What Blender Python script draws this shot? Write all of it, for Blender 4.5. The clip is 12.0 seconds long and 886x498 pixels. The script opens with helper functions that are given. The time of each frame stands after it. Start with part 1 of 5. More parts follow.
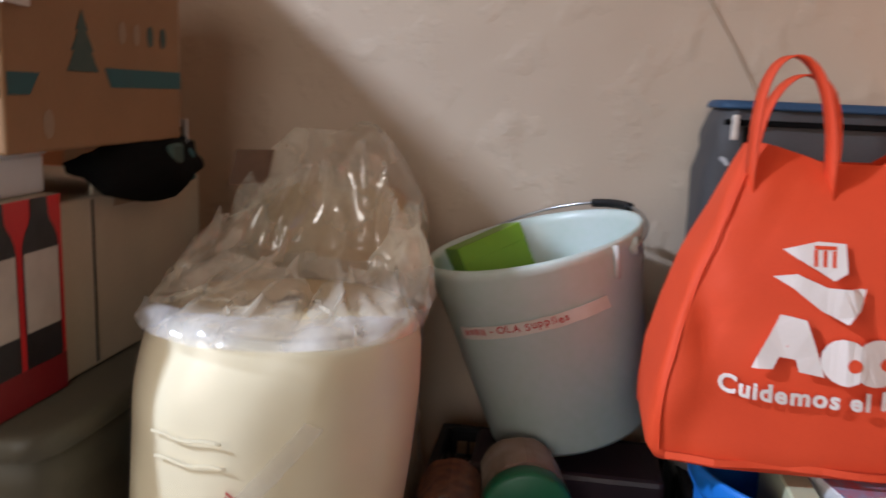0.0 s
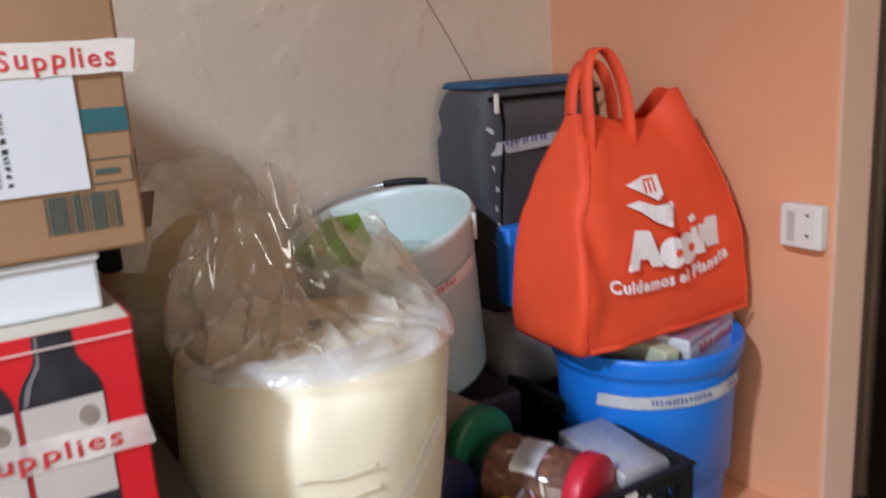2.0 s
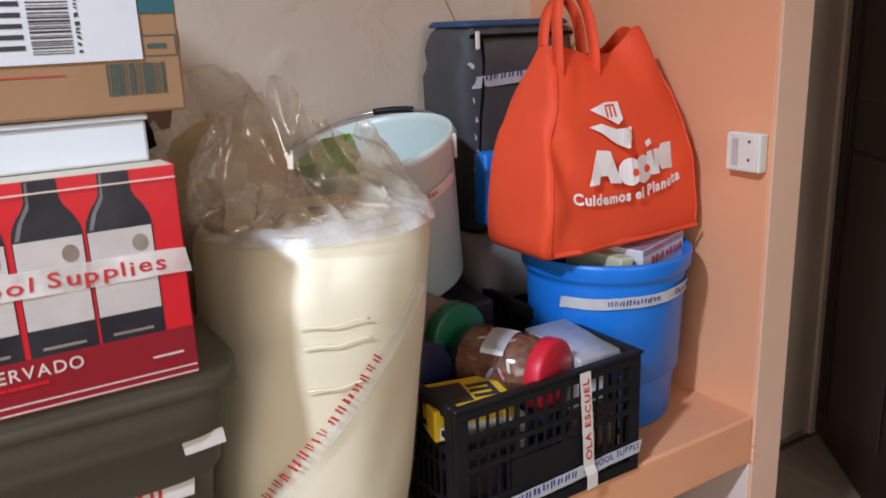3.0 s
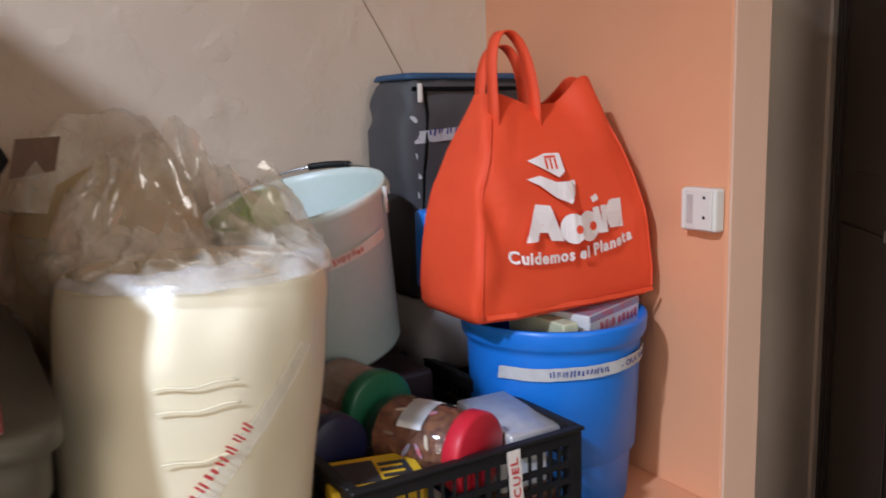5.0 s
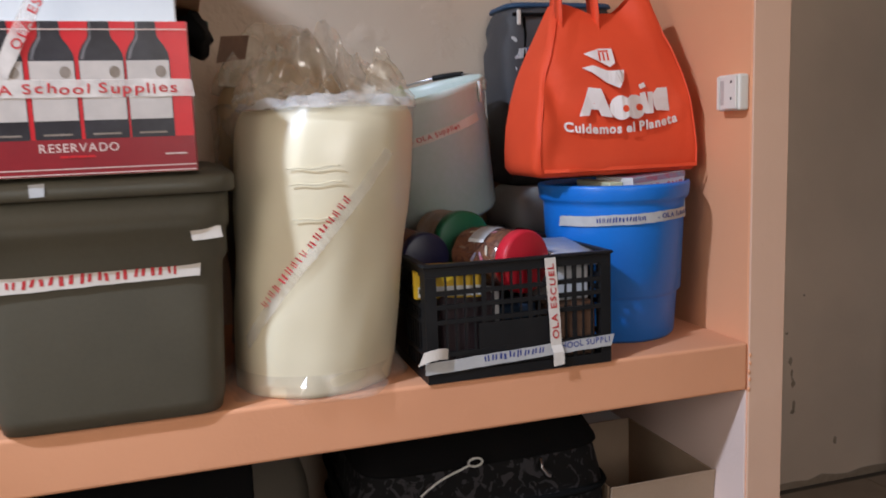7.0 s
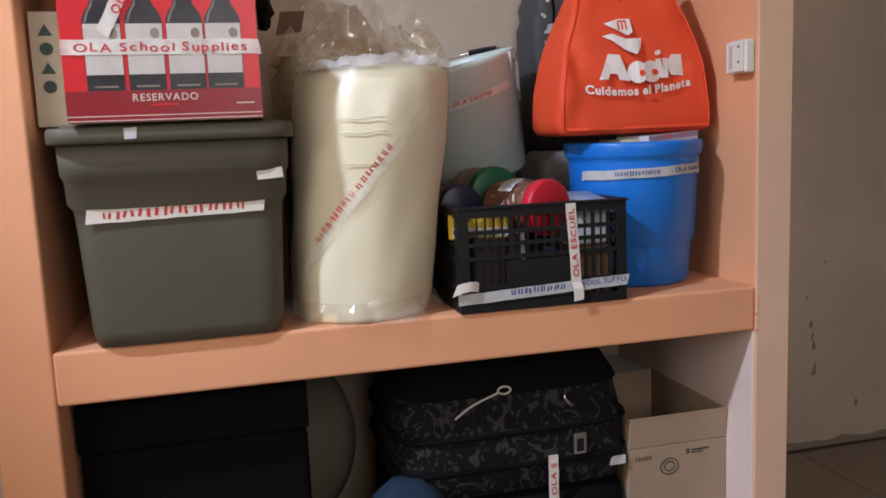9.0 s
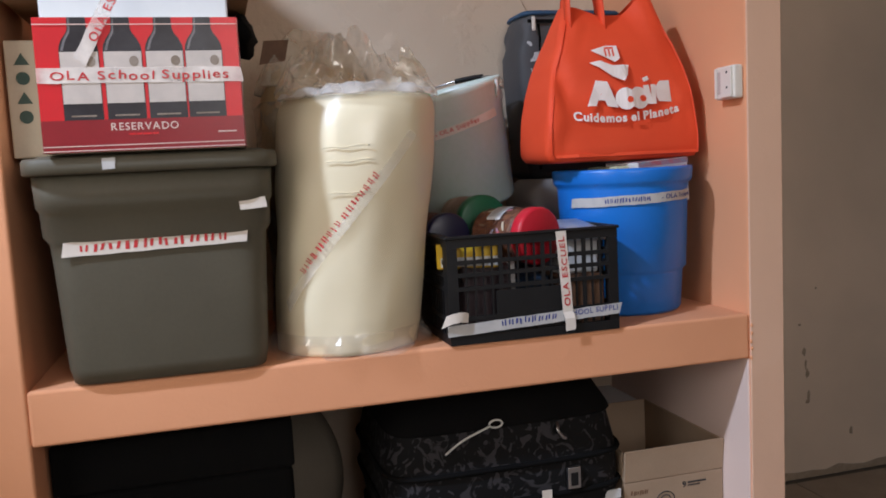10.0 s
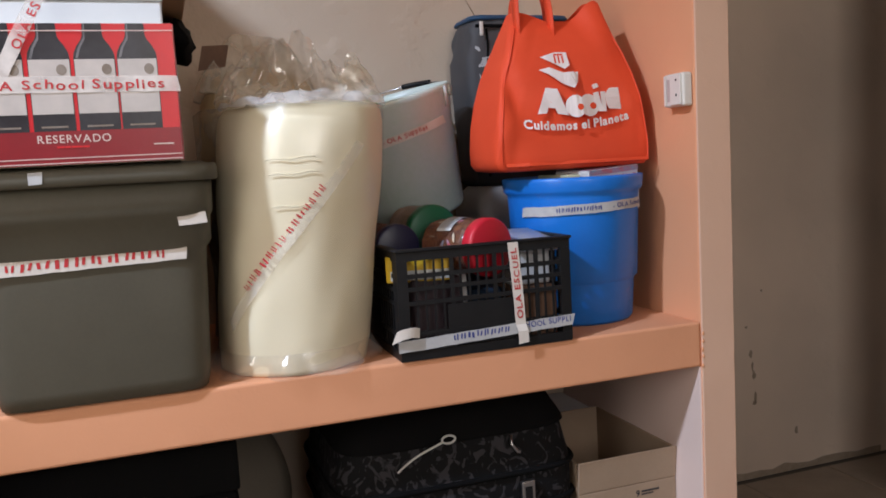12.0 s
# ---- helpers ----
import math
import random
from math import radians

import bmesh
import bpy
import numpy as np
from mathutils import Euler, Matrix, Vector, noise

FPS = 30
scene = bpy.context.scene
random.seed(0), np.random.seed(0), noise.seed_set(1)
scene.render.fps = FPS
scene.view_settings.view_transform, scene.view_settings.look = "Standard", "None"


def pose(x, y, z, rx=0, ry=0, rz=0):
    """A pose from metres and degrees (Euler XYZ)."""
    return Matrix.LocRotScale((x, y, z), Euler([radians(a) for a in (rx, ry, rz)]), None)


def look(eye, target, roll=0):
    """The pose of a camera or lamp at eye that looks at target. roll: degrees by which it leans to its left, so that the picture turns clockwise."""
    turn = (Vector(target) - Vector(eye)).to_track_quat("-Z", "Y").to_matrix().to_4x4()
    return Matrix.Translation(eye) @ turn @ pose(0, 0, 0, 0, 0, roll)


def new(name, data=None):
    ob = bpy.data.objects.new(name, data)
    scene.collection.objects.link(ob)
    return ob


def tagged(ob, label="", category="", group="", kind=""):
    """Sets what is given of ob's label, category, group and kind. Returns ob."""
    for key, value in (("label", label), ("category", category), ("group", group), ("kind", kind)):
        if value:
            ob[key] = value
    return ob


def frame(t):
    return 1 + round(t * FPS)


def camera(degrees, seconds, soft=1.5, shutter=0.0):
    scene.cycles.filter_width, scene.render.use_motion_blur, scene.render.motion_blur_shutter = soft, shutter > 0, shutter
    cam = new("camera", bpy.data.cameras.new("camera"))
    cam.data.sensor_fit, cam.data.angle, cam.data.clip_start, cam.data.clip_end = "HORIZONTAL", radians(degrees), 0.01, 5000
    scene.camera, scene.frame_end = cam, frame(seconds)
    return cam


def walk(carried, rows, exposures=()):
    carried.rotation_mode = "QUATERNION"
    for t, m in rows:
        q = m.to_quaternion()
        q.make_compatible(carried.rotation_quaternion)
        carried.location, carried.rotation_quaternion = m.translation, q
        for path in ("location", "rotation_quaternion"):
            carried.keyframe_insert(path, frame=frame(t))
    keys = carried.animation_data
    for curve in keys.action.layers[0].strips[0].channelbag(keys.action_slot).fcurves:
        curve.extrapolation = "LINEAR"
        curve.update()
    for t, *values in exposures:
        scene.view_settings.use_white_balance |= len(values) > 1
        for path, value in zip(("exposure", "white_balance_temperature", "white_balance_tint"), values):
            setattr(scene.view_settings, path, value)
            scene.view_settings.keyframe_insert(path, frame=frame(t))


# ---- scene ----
cam = camera(56.8, 12.0, soft=1.7, shutter=0.5)
PATH = [
    (0, (-0.495, -0.713, 1.399), (-0.778, 1.231, 1.025), 2.4),
    (0.5, (-0.68, -0.738, 1.426), (-0.459, 1.218, 1.072), -0.3),
    (1, (-0.837, -0.651, 1.454), (-0.423, 1.261, 1.042), 1.3),
    (1.5, (-0.945, -0.626, 1.469), (-0.297, 1.228, 1.093), -0.5),
    (2, (-1.105, -0.708, 1.457), (-0.098, 0.957, 0.996), -3.6),
    (2.5, (-1.182, -0.775, 1.436), (-0.128, 0.838, 0.901), -3.2),
    (2.7, (-1.199, -0.81, 1.418), (-0.148, 0.805, 0.881), -2.6),
    (4.5, (-1.131, -0.908, 1.355), (-0.137, 0.79, 0.994), -2.6),
    (5, (-1.028, -0.829, 1.328), (0.008, 0.851, 1.006), -1.6),
    (5.5, (-0.953, -0.835, 1.227), (-0.335, 1.04, 0.912), -1.0),
    (6, (-0.964, -1.038, 1.129), (-0.38, 0.824, 0.689), -0.7),
    (6.5, (-0.991, -1.197, 1.135), (-0.366, 0.657, 0.721), -0.5),
    (7, (-1.024, -1.307, 1.119), (-0.434, 0.583, 0.835), -2.1),
    (7.5, (-1.051, -1.399, 1.045), (-0.521, 0.517, 0.832), -2.2),
    (9.3, (-1.066, -1.502, 1.026), (-0.583, 0.419, 0.75), -2.4),
    (9.5, (-1.07, -1.497, 1.015), (-0.583, 0.427, 0.767), -2.6),
    (10, (-1.054, -1.467, 1.025), (-0.534, 0.454, 0.829), -2.9),
    (10.5, (-1.056, -1.444, 1.032), (-0.481, 0.462, 0.84), -3.1),
    (11, (-1.048, -1.426, 1.032), (-0.43, 0.465, 0.828), -3.3),
    (11.5, (-1.044, -1.423, 1.036), (-0.406, 0.46, 0.818), -3.3),
    (12, (-1.046, -1.422, 1.048), (-0.402, 0.46, 0.841), -3.2),
]
walk(cam, [(t, look(eye, target, roll)) for t, eye, target, roll in PATH], exposures=[(0, 0.08), (1.0, 0.04), (1.5, 0.04), (2.5, 0.06), (5.0, 0.08), (6.0, -0.02), (9.5, -0.04), (12, 0.02)])

# ---- world, light ----
world = bpy.data.worlds.new("sky")
scene.world = world
world.use_nodes = True
wn = world.node_tree.nodes
sky = wn.new("ShaderNodeTexSky")
sky.sky_type, sky.sun_disc = "NISHITA", False
sky.sun_elevation, sky.sun_rotation = radians(40), radians(235)
world.node_tree.links.new(sky.outputs[0], wn["Background"].inputs[0])
wn["Background"].inputs[1].default_value = 0.05


def area(name, m, w, h, watts, colour):
    d = bpy.data.lights.new(name, "AREA")
    d.shape, d.size, d.size_y, d.energy, d.color = "RECTANGLE", w, h, watts, colour
    ob = new(name, d)
    ob.matrix_world = m
    return ob


# daylight from outside the small high window; added fills in unseen doorways, west and behind the camera
area("window_daylight", look((-2.85, -1.10, 3.06), (-0.4, 0.3, 1.0)), 0.17, 0.17, 102, (0.76, 0.89, 1.14))
area("west_fill", look((-2.37, -1.45, 1.45), (0.0, 0.3, 1.2)), 0.8, 1.1, 13, (1.0, 0.92, 0.85))
area("south_fill", look((-0.55, -2.97, 1.72), (-0.3, 0.5, 1.2)), 1.0, 1.0, 20, (1.0, 0.93, 0.88))
scene.view_settings.exposure = 0.0


# ---- materials ----
def nodes_of(name):
    m = bpy.data.materials.new(name)
    m.use_nodes = True
    return m, m.node_tree.nodes, m.node_tree.links, m.node_tree.nodes["Principled BSDF"]


def paint(name, a, b=None, rough=0.6, metal=0.0, scale=6.0, fine=90.0, bump=0.1, spec=0.5, dist=0.002, sub=0.0, coat=0.0, trans=0.0):
    """A surface whose colour wanders between a and b at two sizes, with fine relief."""
    m, n, l, p = nodes_of(name)
    b = b or tuple(c * 0.86 for c in a)
    tc = n.new("ShaderNodeTexCoord")
    big, small, mix, add = n.new("ShaderNodeTexNoise"), n.new("ShaderNodeTexNoise"), n.new("ShaderNodeMix"), n.new("ShaderNodeMath")
    big.inputs["Scale"].default_value, small.inputs["Scale"].default_value = scale, fine
    big.inputs["Detail"].default_value = small.inputs["Detail"].default_value = 4
    l.new(tc.outputs["Object"], big.inputs["Vector"]), l.new(tc.outputs["Object"], small.inputs["Vector"])
    add.operation = "MULTIPLY_ADD"
    l.new(small.outputs["Fac"], add.inputs[0])
    add.inputs[1].default_value = 0.35
    ramp = n.new("ShaderNodeMapRange")
    ramp.inputs["From Min"].default_value, ramp.inputs["From Max"].default_value = 0.45, 0.9
    l.new(big.outputs["Fac"], add.inputs[2]), l.new(add.outputs[0], ramp.inputs["Value"])
    mix.data_type = "RGBA"
    mix.inputs["A"].default_value, mix.inputs["B"].default_value = (*a, 1), (*b, 1)
    l.new(ramp.outputs["Result"], mix.inputs["Factor"])
    l.new(mix.outputs["Result"], p.inputs["Base Color"])
    p.inputs["Roughness"].default_value, p.inputs["Metallic"].default_value = rough, metal
    p.inputs["Specular IOR Level"].default_value = spec
    p.inputs["Subsurface Weight"].default_value, p.inputs["Coat Weight"].default_value = sub, coat
    p.inputs["Subsurface Radius"].default_value = (0.01, 0.01, 0.01)
    p.inputs["Transmission Weight"].default_value = trans
    bp = n.new("ShaderNodeBump")
    bp.inputs["Strength"].default_value, bp.inputs["Distance"].default_value = bump, dist
    l.new(small.outputs["Fac"], bp.inputs["Height"]), l.new(bp.outputs[0], p.inputs["Normal"])
    return m


def plaster(name, a, b, lumps=0.5):
    """Painted plaster with trowel lumps and a few scars."""
    m, n, l, p = nodes_of(name)
    tc, big, mid, fin = n.new("ShaderNodeTexCoord"), n.new("ShaderNodeTexNoise"), n.new("ShaderNodeTexNoise"), n.new("ShaderNodeTexNoise")
    for t, s, d in ((big, 2.2, 3), (mid, 15, 4), (fin, 160, 3)):
        t.inputs["Scale"].default_value, t.inputs["Detail"].default_value = s, d
        l.new(tc.outputs["Object"], t.inputs["Vector"])
    mix, mr = n.new("ShaderNodeMix"), n.new("ShaderNodeMapRange")
    mix.data_type = "RGBA"
    mix.inputs["A"].default_value, mix.inputs["B"].default_value = (*a, 1), (*b, 1)
    mr.inputs["From Min"].default_value, mr.inputs["From Max"].default_value = 0.35, 0.7
    l.new(big.outputs["Fac"], mr.inputs["Value"]), l.new(mr.outputs["Result"], mix.inputs["Factor"])
    l.new(mix.outputs["Result"], p.inputs["Base Color"])
    p.inputs["Roughness"].default_value, p.inputs["Specular IOR Level"].default_value = 0.75, 0.3
    lump = n.new("ShaderNodeMapRange")
    lump.inputs["From Min"].default_value, lump.inputs["From Max"].default_value = 0.52, 0.78
    l.new(mid.outputs["Fac"], lump.inputs["Value"])
    b1, b2 = n.new("ShaderNodeBump"), n.new("ShaderNodeBump")
    b1.inputs["Strength"].default_value, b1.inputs["Distance"].default_value = lumps, 0.006
    b2.inputs["Strength"].default_value, b2.inputs["Distance"].default_value = 0.25, 0.001
    l.new(lump.outputs["Result"], b1.inputs["Height"]), l.new(fin.outputs["Fac"], b2.inputs["Height"])
    l.new(b1.outputs[0], b2.inputs["Normal"]), l.new(b2.outputs[0], p.inputs["Normal"])
    return m


def clear_film(name, haze=0.16, tint=(0.95, 0.93, 0.9), rough=0.1, gloss=0.07):
    """Thin clear plastic: mostly lets light through, with a little haze and a sharp gloss."""
    m, n, l, p = nodes_of(name)
    p.inputs["Base Color"].default_value, p.inputs["Roughness"].default_value = (*tint, 1), 0.5
    tr, mx, gl, top = n.new("ShaderNodeBsdfTransparent"), n.new("ShaderNodeMixShader"), n.new("ShaderNodeBsdfGlossy"), n.new("ShaderNodeMixShader")
    nz, mr, tc, bp = n.new("ShaderNodeTexNoise"), n.new("ShaderNodeMapRange"), n.new("ShaderNodeTexCoord"), n.new("ShaderNodeBump")
    nz.inputs["Scale"].default_value, nz.inputs["Detail"].default_value = 16, 5
    l.new(tc.outputs["Object"], nz.inputs["Vector"])
    mr.inputs["From Min"].default_value, mr.inputs["From Max"].default_value = 0.35, 0.75
    mr.inputs["To Min"].default_value, mr.inputs["To Max"].default_value = haze * 0.4, haze * 1.7
    l.new(nz.outputs["Fac"], mr.inputs["Value"]), l.new(mr.outputs["Result"], mx.inputs[0])
    bp.inputs["Strength"].default_value, bp.inputs["Distance"].default_value = 0.2, 0.005
    l.new(nz.outputs["Fac"], bp.inputs["Height"])
    gl.inputs["Roughness"].default_value, top.inputs[0].default_value = rough, gloss
    for k in (p, gl):
        l.new(bp.outputs[0], k.inputs["Normal"])
    l.new(tr.outputs[0], mx.inputs[1]), l.new(p.outputs[0], mx.inputs[2])
    l.new(mx.outputs[0], top.inputs[1]), l.new(gl.outputs[0], top.inputs[2])
    l.new(top.outputs[0], n["Material Output"].inputs["Surface"])
    return m


def flowered(name):
    """Black suitcase cloth with a worn grey leaf print."""
    m, n, l, p = nodes_of(name)
    tc, nz, vo, mr, mix = n.new("ShaderNodeTexCoord"), n.new("ShaderNodeTexNoise"), n.new("ShaderNodeTexVoronoi"), n.new("ShaderNodeMapRange"), n.new("ShaderNodeMix")
    nz.inputs["Scale"].default_value, nz.inputs["Detail"].default_value, nz.inputs["Distortion"].default_value = 26, 2, 2.2
    vo.inputs["Scale"].default_value = 30
    l.new(tc.outputs["Object"], nz.inputs["Vector"]), l.new(nz.outputs["Color"], vo.inputs["Vector"])
    l.new(nz.outputs["Fac"], mr.inputs["Value"])
    mr.inputs["From Min"].default_value, mr.inputs["From Max"].default_value = 0.54, 0.6
    mix.data_type = "RGBA"
    mix.inputs["A"].default_value, mix.inputs["B"].default_value = (0.0045, 0.0045, 0.005, 1), (0.036, 0.034, 0.038, 1)
    l.new(mr.outputs["Result"], mix.inputs["Factor"]), l.new(mix.outputs["Result"], p.inputs["Base Color"])
    p.inputs["Roughness"].default_value, p.inputs["Specular IOR Level"].default_value = 0.8, 0.2
    bp = n.new("ShaderNodeBump")
    bp.inputs["Strength"].default_value, bp.inputs["Distance"].default_value = 0.2, 0.002
    l.new(mr.outputs["Result"], bp.inputs["Height"]), l.new(bp.outputs[0], p.inputs["Normal"])
    return m


def wood_grain(name, a, b):
    m, n, l, p = nodes_of(name)
    tc, mp, nz, mix = n.new("ShaderNodeTexCoord"), n.new("ShaderNodeMapping"), n.new("ShaderNodeTexNoise"), n.new("ShaderNodeMix")
    mp.inputs["Scale"].default_value = (28, 28, 1.6)
    nz.inputs["Scale"].default_value, nz.inputs["Detail"].default_value, nz.inputs["Distortion"].default_value = 1.5, 6, 0.6
    l.new(tc.outputs["Object"], mp.inputs["Vector"]), l.new(mp.outputs[0], nz.inputs["Vector"])
    mix.data_type = "RGBA"
    mix.inputs["A"].default_value, mix.inputs["B"].default_value = (*a, 1), (*b, 1)
    l.new(nz.outputs["Fac"], mix.inputs["Factor"]), l.new(mix.outputs["Result"], p.inputs["Base Color"])
    p.inputs["Roughness"].default_value = 0.45
    return m


M_SALMON = plaster("salmon_paint", (0.77, 0.365, 0.20), (0.70, 0.325, 0.178), 0.12)
M_PALE_SALMON = plaster("daylit_pale_salmon", (0.72, 0.47, 0.34), (0.66, 0.42, 0.30), 0.15)
M_DAYLIT_PINK = plaster("daylit_pink", (0.76, 0.60, 0.54), (0.70, 0.54, 0.48), 0.15)
M_WALL = plaster("beige_plaster", (0.60, 0.49, 0.38), (0.53, 0.42, 0.32), 0.5)
M_GREY_WALL = plaster("bare_plaster", (0.74, 0.61, 0.50), (0.62, 0.52, 0.43), 0.25)
M_TILE = paint("floor_tile", (0.32, 0.27, 0.22), (0.25, 0.21, 0.17), 0.5, scale=9)
M_GROUT = paint("grout", (0.13, 0.115, 0.1), None, 0.9)
M_CEIL = plaster("ceiling_plaster", (0.7, 0.62, 0.54), (0.64, 0.57, 0.5), 0.1)
M_DOOR = wood_grain("dark_door_wood", (0.022, 0.014, 0.011), (0.045, 0.027, 0.020))
M_CARD = paint("brown_cardboard", (0.32, 0.178, 0.089), (0.27, 0.148, 0.072), 0.8, scale=10, fine=200, bump=0.08)
M_CARD_GREY = paint("dull_cardboard", (0.36, 0.26, 0.18), (0.31, 0.22, 0.15), 0.8, scale=10, fine=200)
M_CREAM = paint("cream_cardboard", (0.56, 0.49, 0.38), (0.48, 0.42, 0.33), 0.75, scale=10, fine=200)
M_TEAL = paint("teal_print", (0.015, 0.11, 0.125), (0.02, 0.09, 0.10), 0.7)
M_DARK_TEAL = paint("dark_green_print", (0.03, 0.07, 0.06), (0.06, 0.09, 0.075), 0.7, scale=40)
M_LABEL = paint("white_label", (0.64, 0.65, 0.67), (0.58, 0.59, 0.61), 0.55)
M_INK = paint("black_ink", (0.03, 0.03, 0.035), None, 0.6)
M_TAPE = paint("white_tape", (0.70, 0.65, 0.60), (0.62, 0.56, 0.50), 0.5, scale=30, bump=0.3)
M_GREY_TAPE = paint("grey_tape", (0.52, 0.52, 0.52), (0.42, 0.42, 0.43), 0.45, scale=30, bump=0.3)
M_RED_INK = paint("red_marker", (0.55, 0.02, 0.03), (0.45, 0.03, 0.03), 0.6, scale=60)
M_BLUE_INK = paint("blue_marker", (0.03, 0.05, 0.25), None, 0.6, scale=60)
M_RED = paint("red_box_print", (0.62, 0.012, 0.02), (0.55, 0.012, 0.02), 0.35, scale=20)
M_DARK_RED = paint("dark_red_print", (0.26, 0.01, 0.018), None, 0.35, scale=20)
M_BOTTLE = paint("printed_bottle_glass", (0.012, 0.01, 0.014), (0.03, 0.028, 0.035), 0.35, scale=25)
M_BOTTLE_LABEL = paint("printed_bottle_label", (0.56, 0.50, 0.46), (0.48, 0.43, 0.40), 0.4, scale=30)
M_GLINT = paint("printed_glint", (0.20, 0.19, 0.20), (0.12, 0.115, 0.125), 0.4, scale=60)
M_PALE = paint("pale_print", (0.72, 0.55, 0.5), None, 0.5)
M_WHITE_BOX = paint("white_coated_card", (0.64, 0.67, 0.70), (0.60, 0.63, 0.66), 0.4)
M_TOTE = paint("olive_grey_plastic", (0.096, 0.086, 0.061), (0.080, 0.071, 0.050), 0.6, scale=8, fine=140, bump=0.12)
M_FOAM = paint("cream_foam", (0.83, 0.755, 0.56), (0.78, 0.70, 0.50), 0.8, scale=7, fine=60, bump=0.1)
M_FOAM_SHADED = paint("shaded_foam", (0.70, 0.58, 0.38), (0.60, 0.48, 0.29), 0.9, scale=14, fine=60)
M_TAN = paint("tan_foam", (0.56, 0.43, 0.25), (0.46, 0.35, 0.20), 0.9, scale=8, fine=60)
M_FILM = clear_film("clear_film", 0.30, (0.97, 0.90, 0.76), rough=0.10, gloss=0.13)
M_FILM_HEM = clear_film("thin_hem_film", 0.09, (0.9, 0.86, 0.8), rough=0.1, gloss=0.1)
M_FILM_WHITE = clear_film("milky_film", 0.35, (0.9, 0.9, 0.92))
M_TAPE_CLEAR = clear_film("translucent_tape", 0.16, (0.95, 0.91, 0.84), 0.3, 0.02)
M_TAPE_CLOUDY = clear_film("cloudy_tape", 0.5, (0.86, 0.79, 0.74), 0.3, 0.02)
M_FILM_TIGHT = clear_film("tight_film", 0.02, rough=0.28, gloss=0.06)
M_BUCKET = paint("milky_plastic", (0.62, 0.69, 0.67), (0.50, 0.62, 0.53), 0.35, sub=0.25, scale=5)
M_WIRE = paint("steel_wire", (0.5, 0.5, 0.52), None, 0.3, metal=1.0)
M_BLACK = paint("black_plastic", (0.006, 0.006, 0.007), (0.010, 0.010, 0.011), 0.5, scale=20, spec=0.3)
M_BLACK_CLOTH = paint("black_cloth", (0.0035, 0.0035, 0.004), (0.006, 0.006, 0.006), 0.95, fine=300, bump=0.4, spec=0.1)
M_GREEN = paint("lime_green_card", (0.19, 0.38, 0.025), (0.16, 0.33, 0.02), 0.5)
M_GREEN_BAG = paint("green_white_film", (0.55, 0.64, 0.60), (0.10, 0.33, 0.22), 0.3, scale=38)
M_ORANGE = paint("orange_nonwoven", (0.80, 0.075, 0.02), (0.72, 0.06, 0.015), 0.7, scale=9, fine=420, bump=0.25, dist=0.001)
M_PRINT = paint("white_bag_print", (0.82, 0.74, 0.72), (0.76, 0.67, 0.64), 0.6, fine=300)
M_BLUE = paint("blue_plastic", (0.012, 0.19, 0.70), (0.012, 0.165, 0.62), 0.35, scale=5)
M_LUG = paint("charcoal_nylon", (0.070, 0.068, 0.072), (0.052, 0.052, 0.056), 0.65, scale=12, fine=350, bump=0.3)
M_LUG_BLUE = paint("blue_trim", (0.02, 0.07, 0.15), None, 0.6)
M_GREY_CLOTH = paint("light_grey_cloth", (0.33, 0.32, 0.31), (0.27, 0.26, 0.25), 0.85, fine=250)
M_RED_CAP = paint("red_plastic_cap", (0.56, 0.015, 0.035), None, 0.4)
M_GREEN_CAP = paint("green_plastic_cap", (0.008, 0.13, 0.06), None, 0.4)
M_BLUE_CAP = paint("navy_plastic_cap", (0.008, 0.010, 0.050), None, 0.4)
M_JAR = clear_film("jar_plastic", 0.012, (0.9, 0.85, 0.8), 0.06, 0.045)
M_PRETZEL = paint("brown_crayons", (0.055, 0.010, 0.007), (0.20, 0.075, 0.03), 0.6, scale=90)
M_PALE_STUFF = paint("pale_filling", (0.30, 0.25, 0.21), (0.2, 0.15, 0.11), 0.7, scale=40)
M_YELLOW = paint("yellow_card", (0.72, 0.47, 0.02), (0.66, 0.42, 0.02), 0.45)
M_OUTLET = paint("ivory_plastic", (0.76, 0.72, 0.66), (0.72, 0.68, 0.62), 0.35)
M_FLOWER = flowered("leaf_print_cloth")
M_PURPLE = paint("plum_wrap", (0.022, 0.012, 0.018), (0.04, 0.022, 0.03), 0.5, scale=20)
M_BEIGE_CLOTH = paint("beige_canvas", (0.20, 0.165, 0.125), (0.17, 0.14, 0.105), 0.85, fine=200)
M_NAVY_CLOTH = paint("blue_cloth", (0.004, 0.02, 0.05), (0.003, 0.016, 0.04), 0.85)
M_SILVER = paint("silver_wrap", (0.62, 0.62, 0.63), (0.5, 0.5, 0.52), 0.3, metal=0.3, scale=40, bump=0.5)
M_STRING = paint("white_string", (0.6, 0.6, 0.58), None, 0.7)
M_BROWN_PAPER = paint("brown_paper", (0.19, 0.10, 0.06), (0.14, 0.075, 0.045), 0.7, scale=40)
M_PINK = paint("pink_print", (0.5, 0.08, 0.1), (0.2, 0.35, 0.5), 0.5, scale=60)

BASE = {}


# ---- mesh helpers ----
def thing(name, at, label, category, group="", kind=""):
    ob = new(name)
    ob.empty_display_size = 0.05
    ob.location = at
    BASE[ob.name] = Vector(at)
    return tagged(ob, label, category, group, kind)


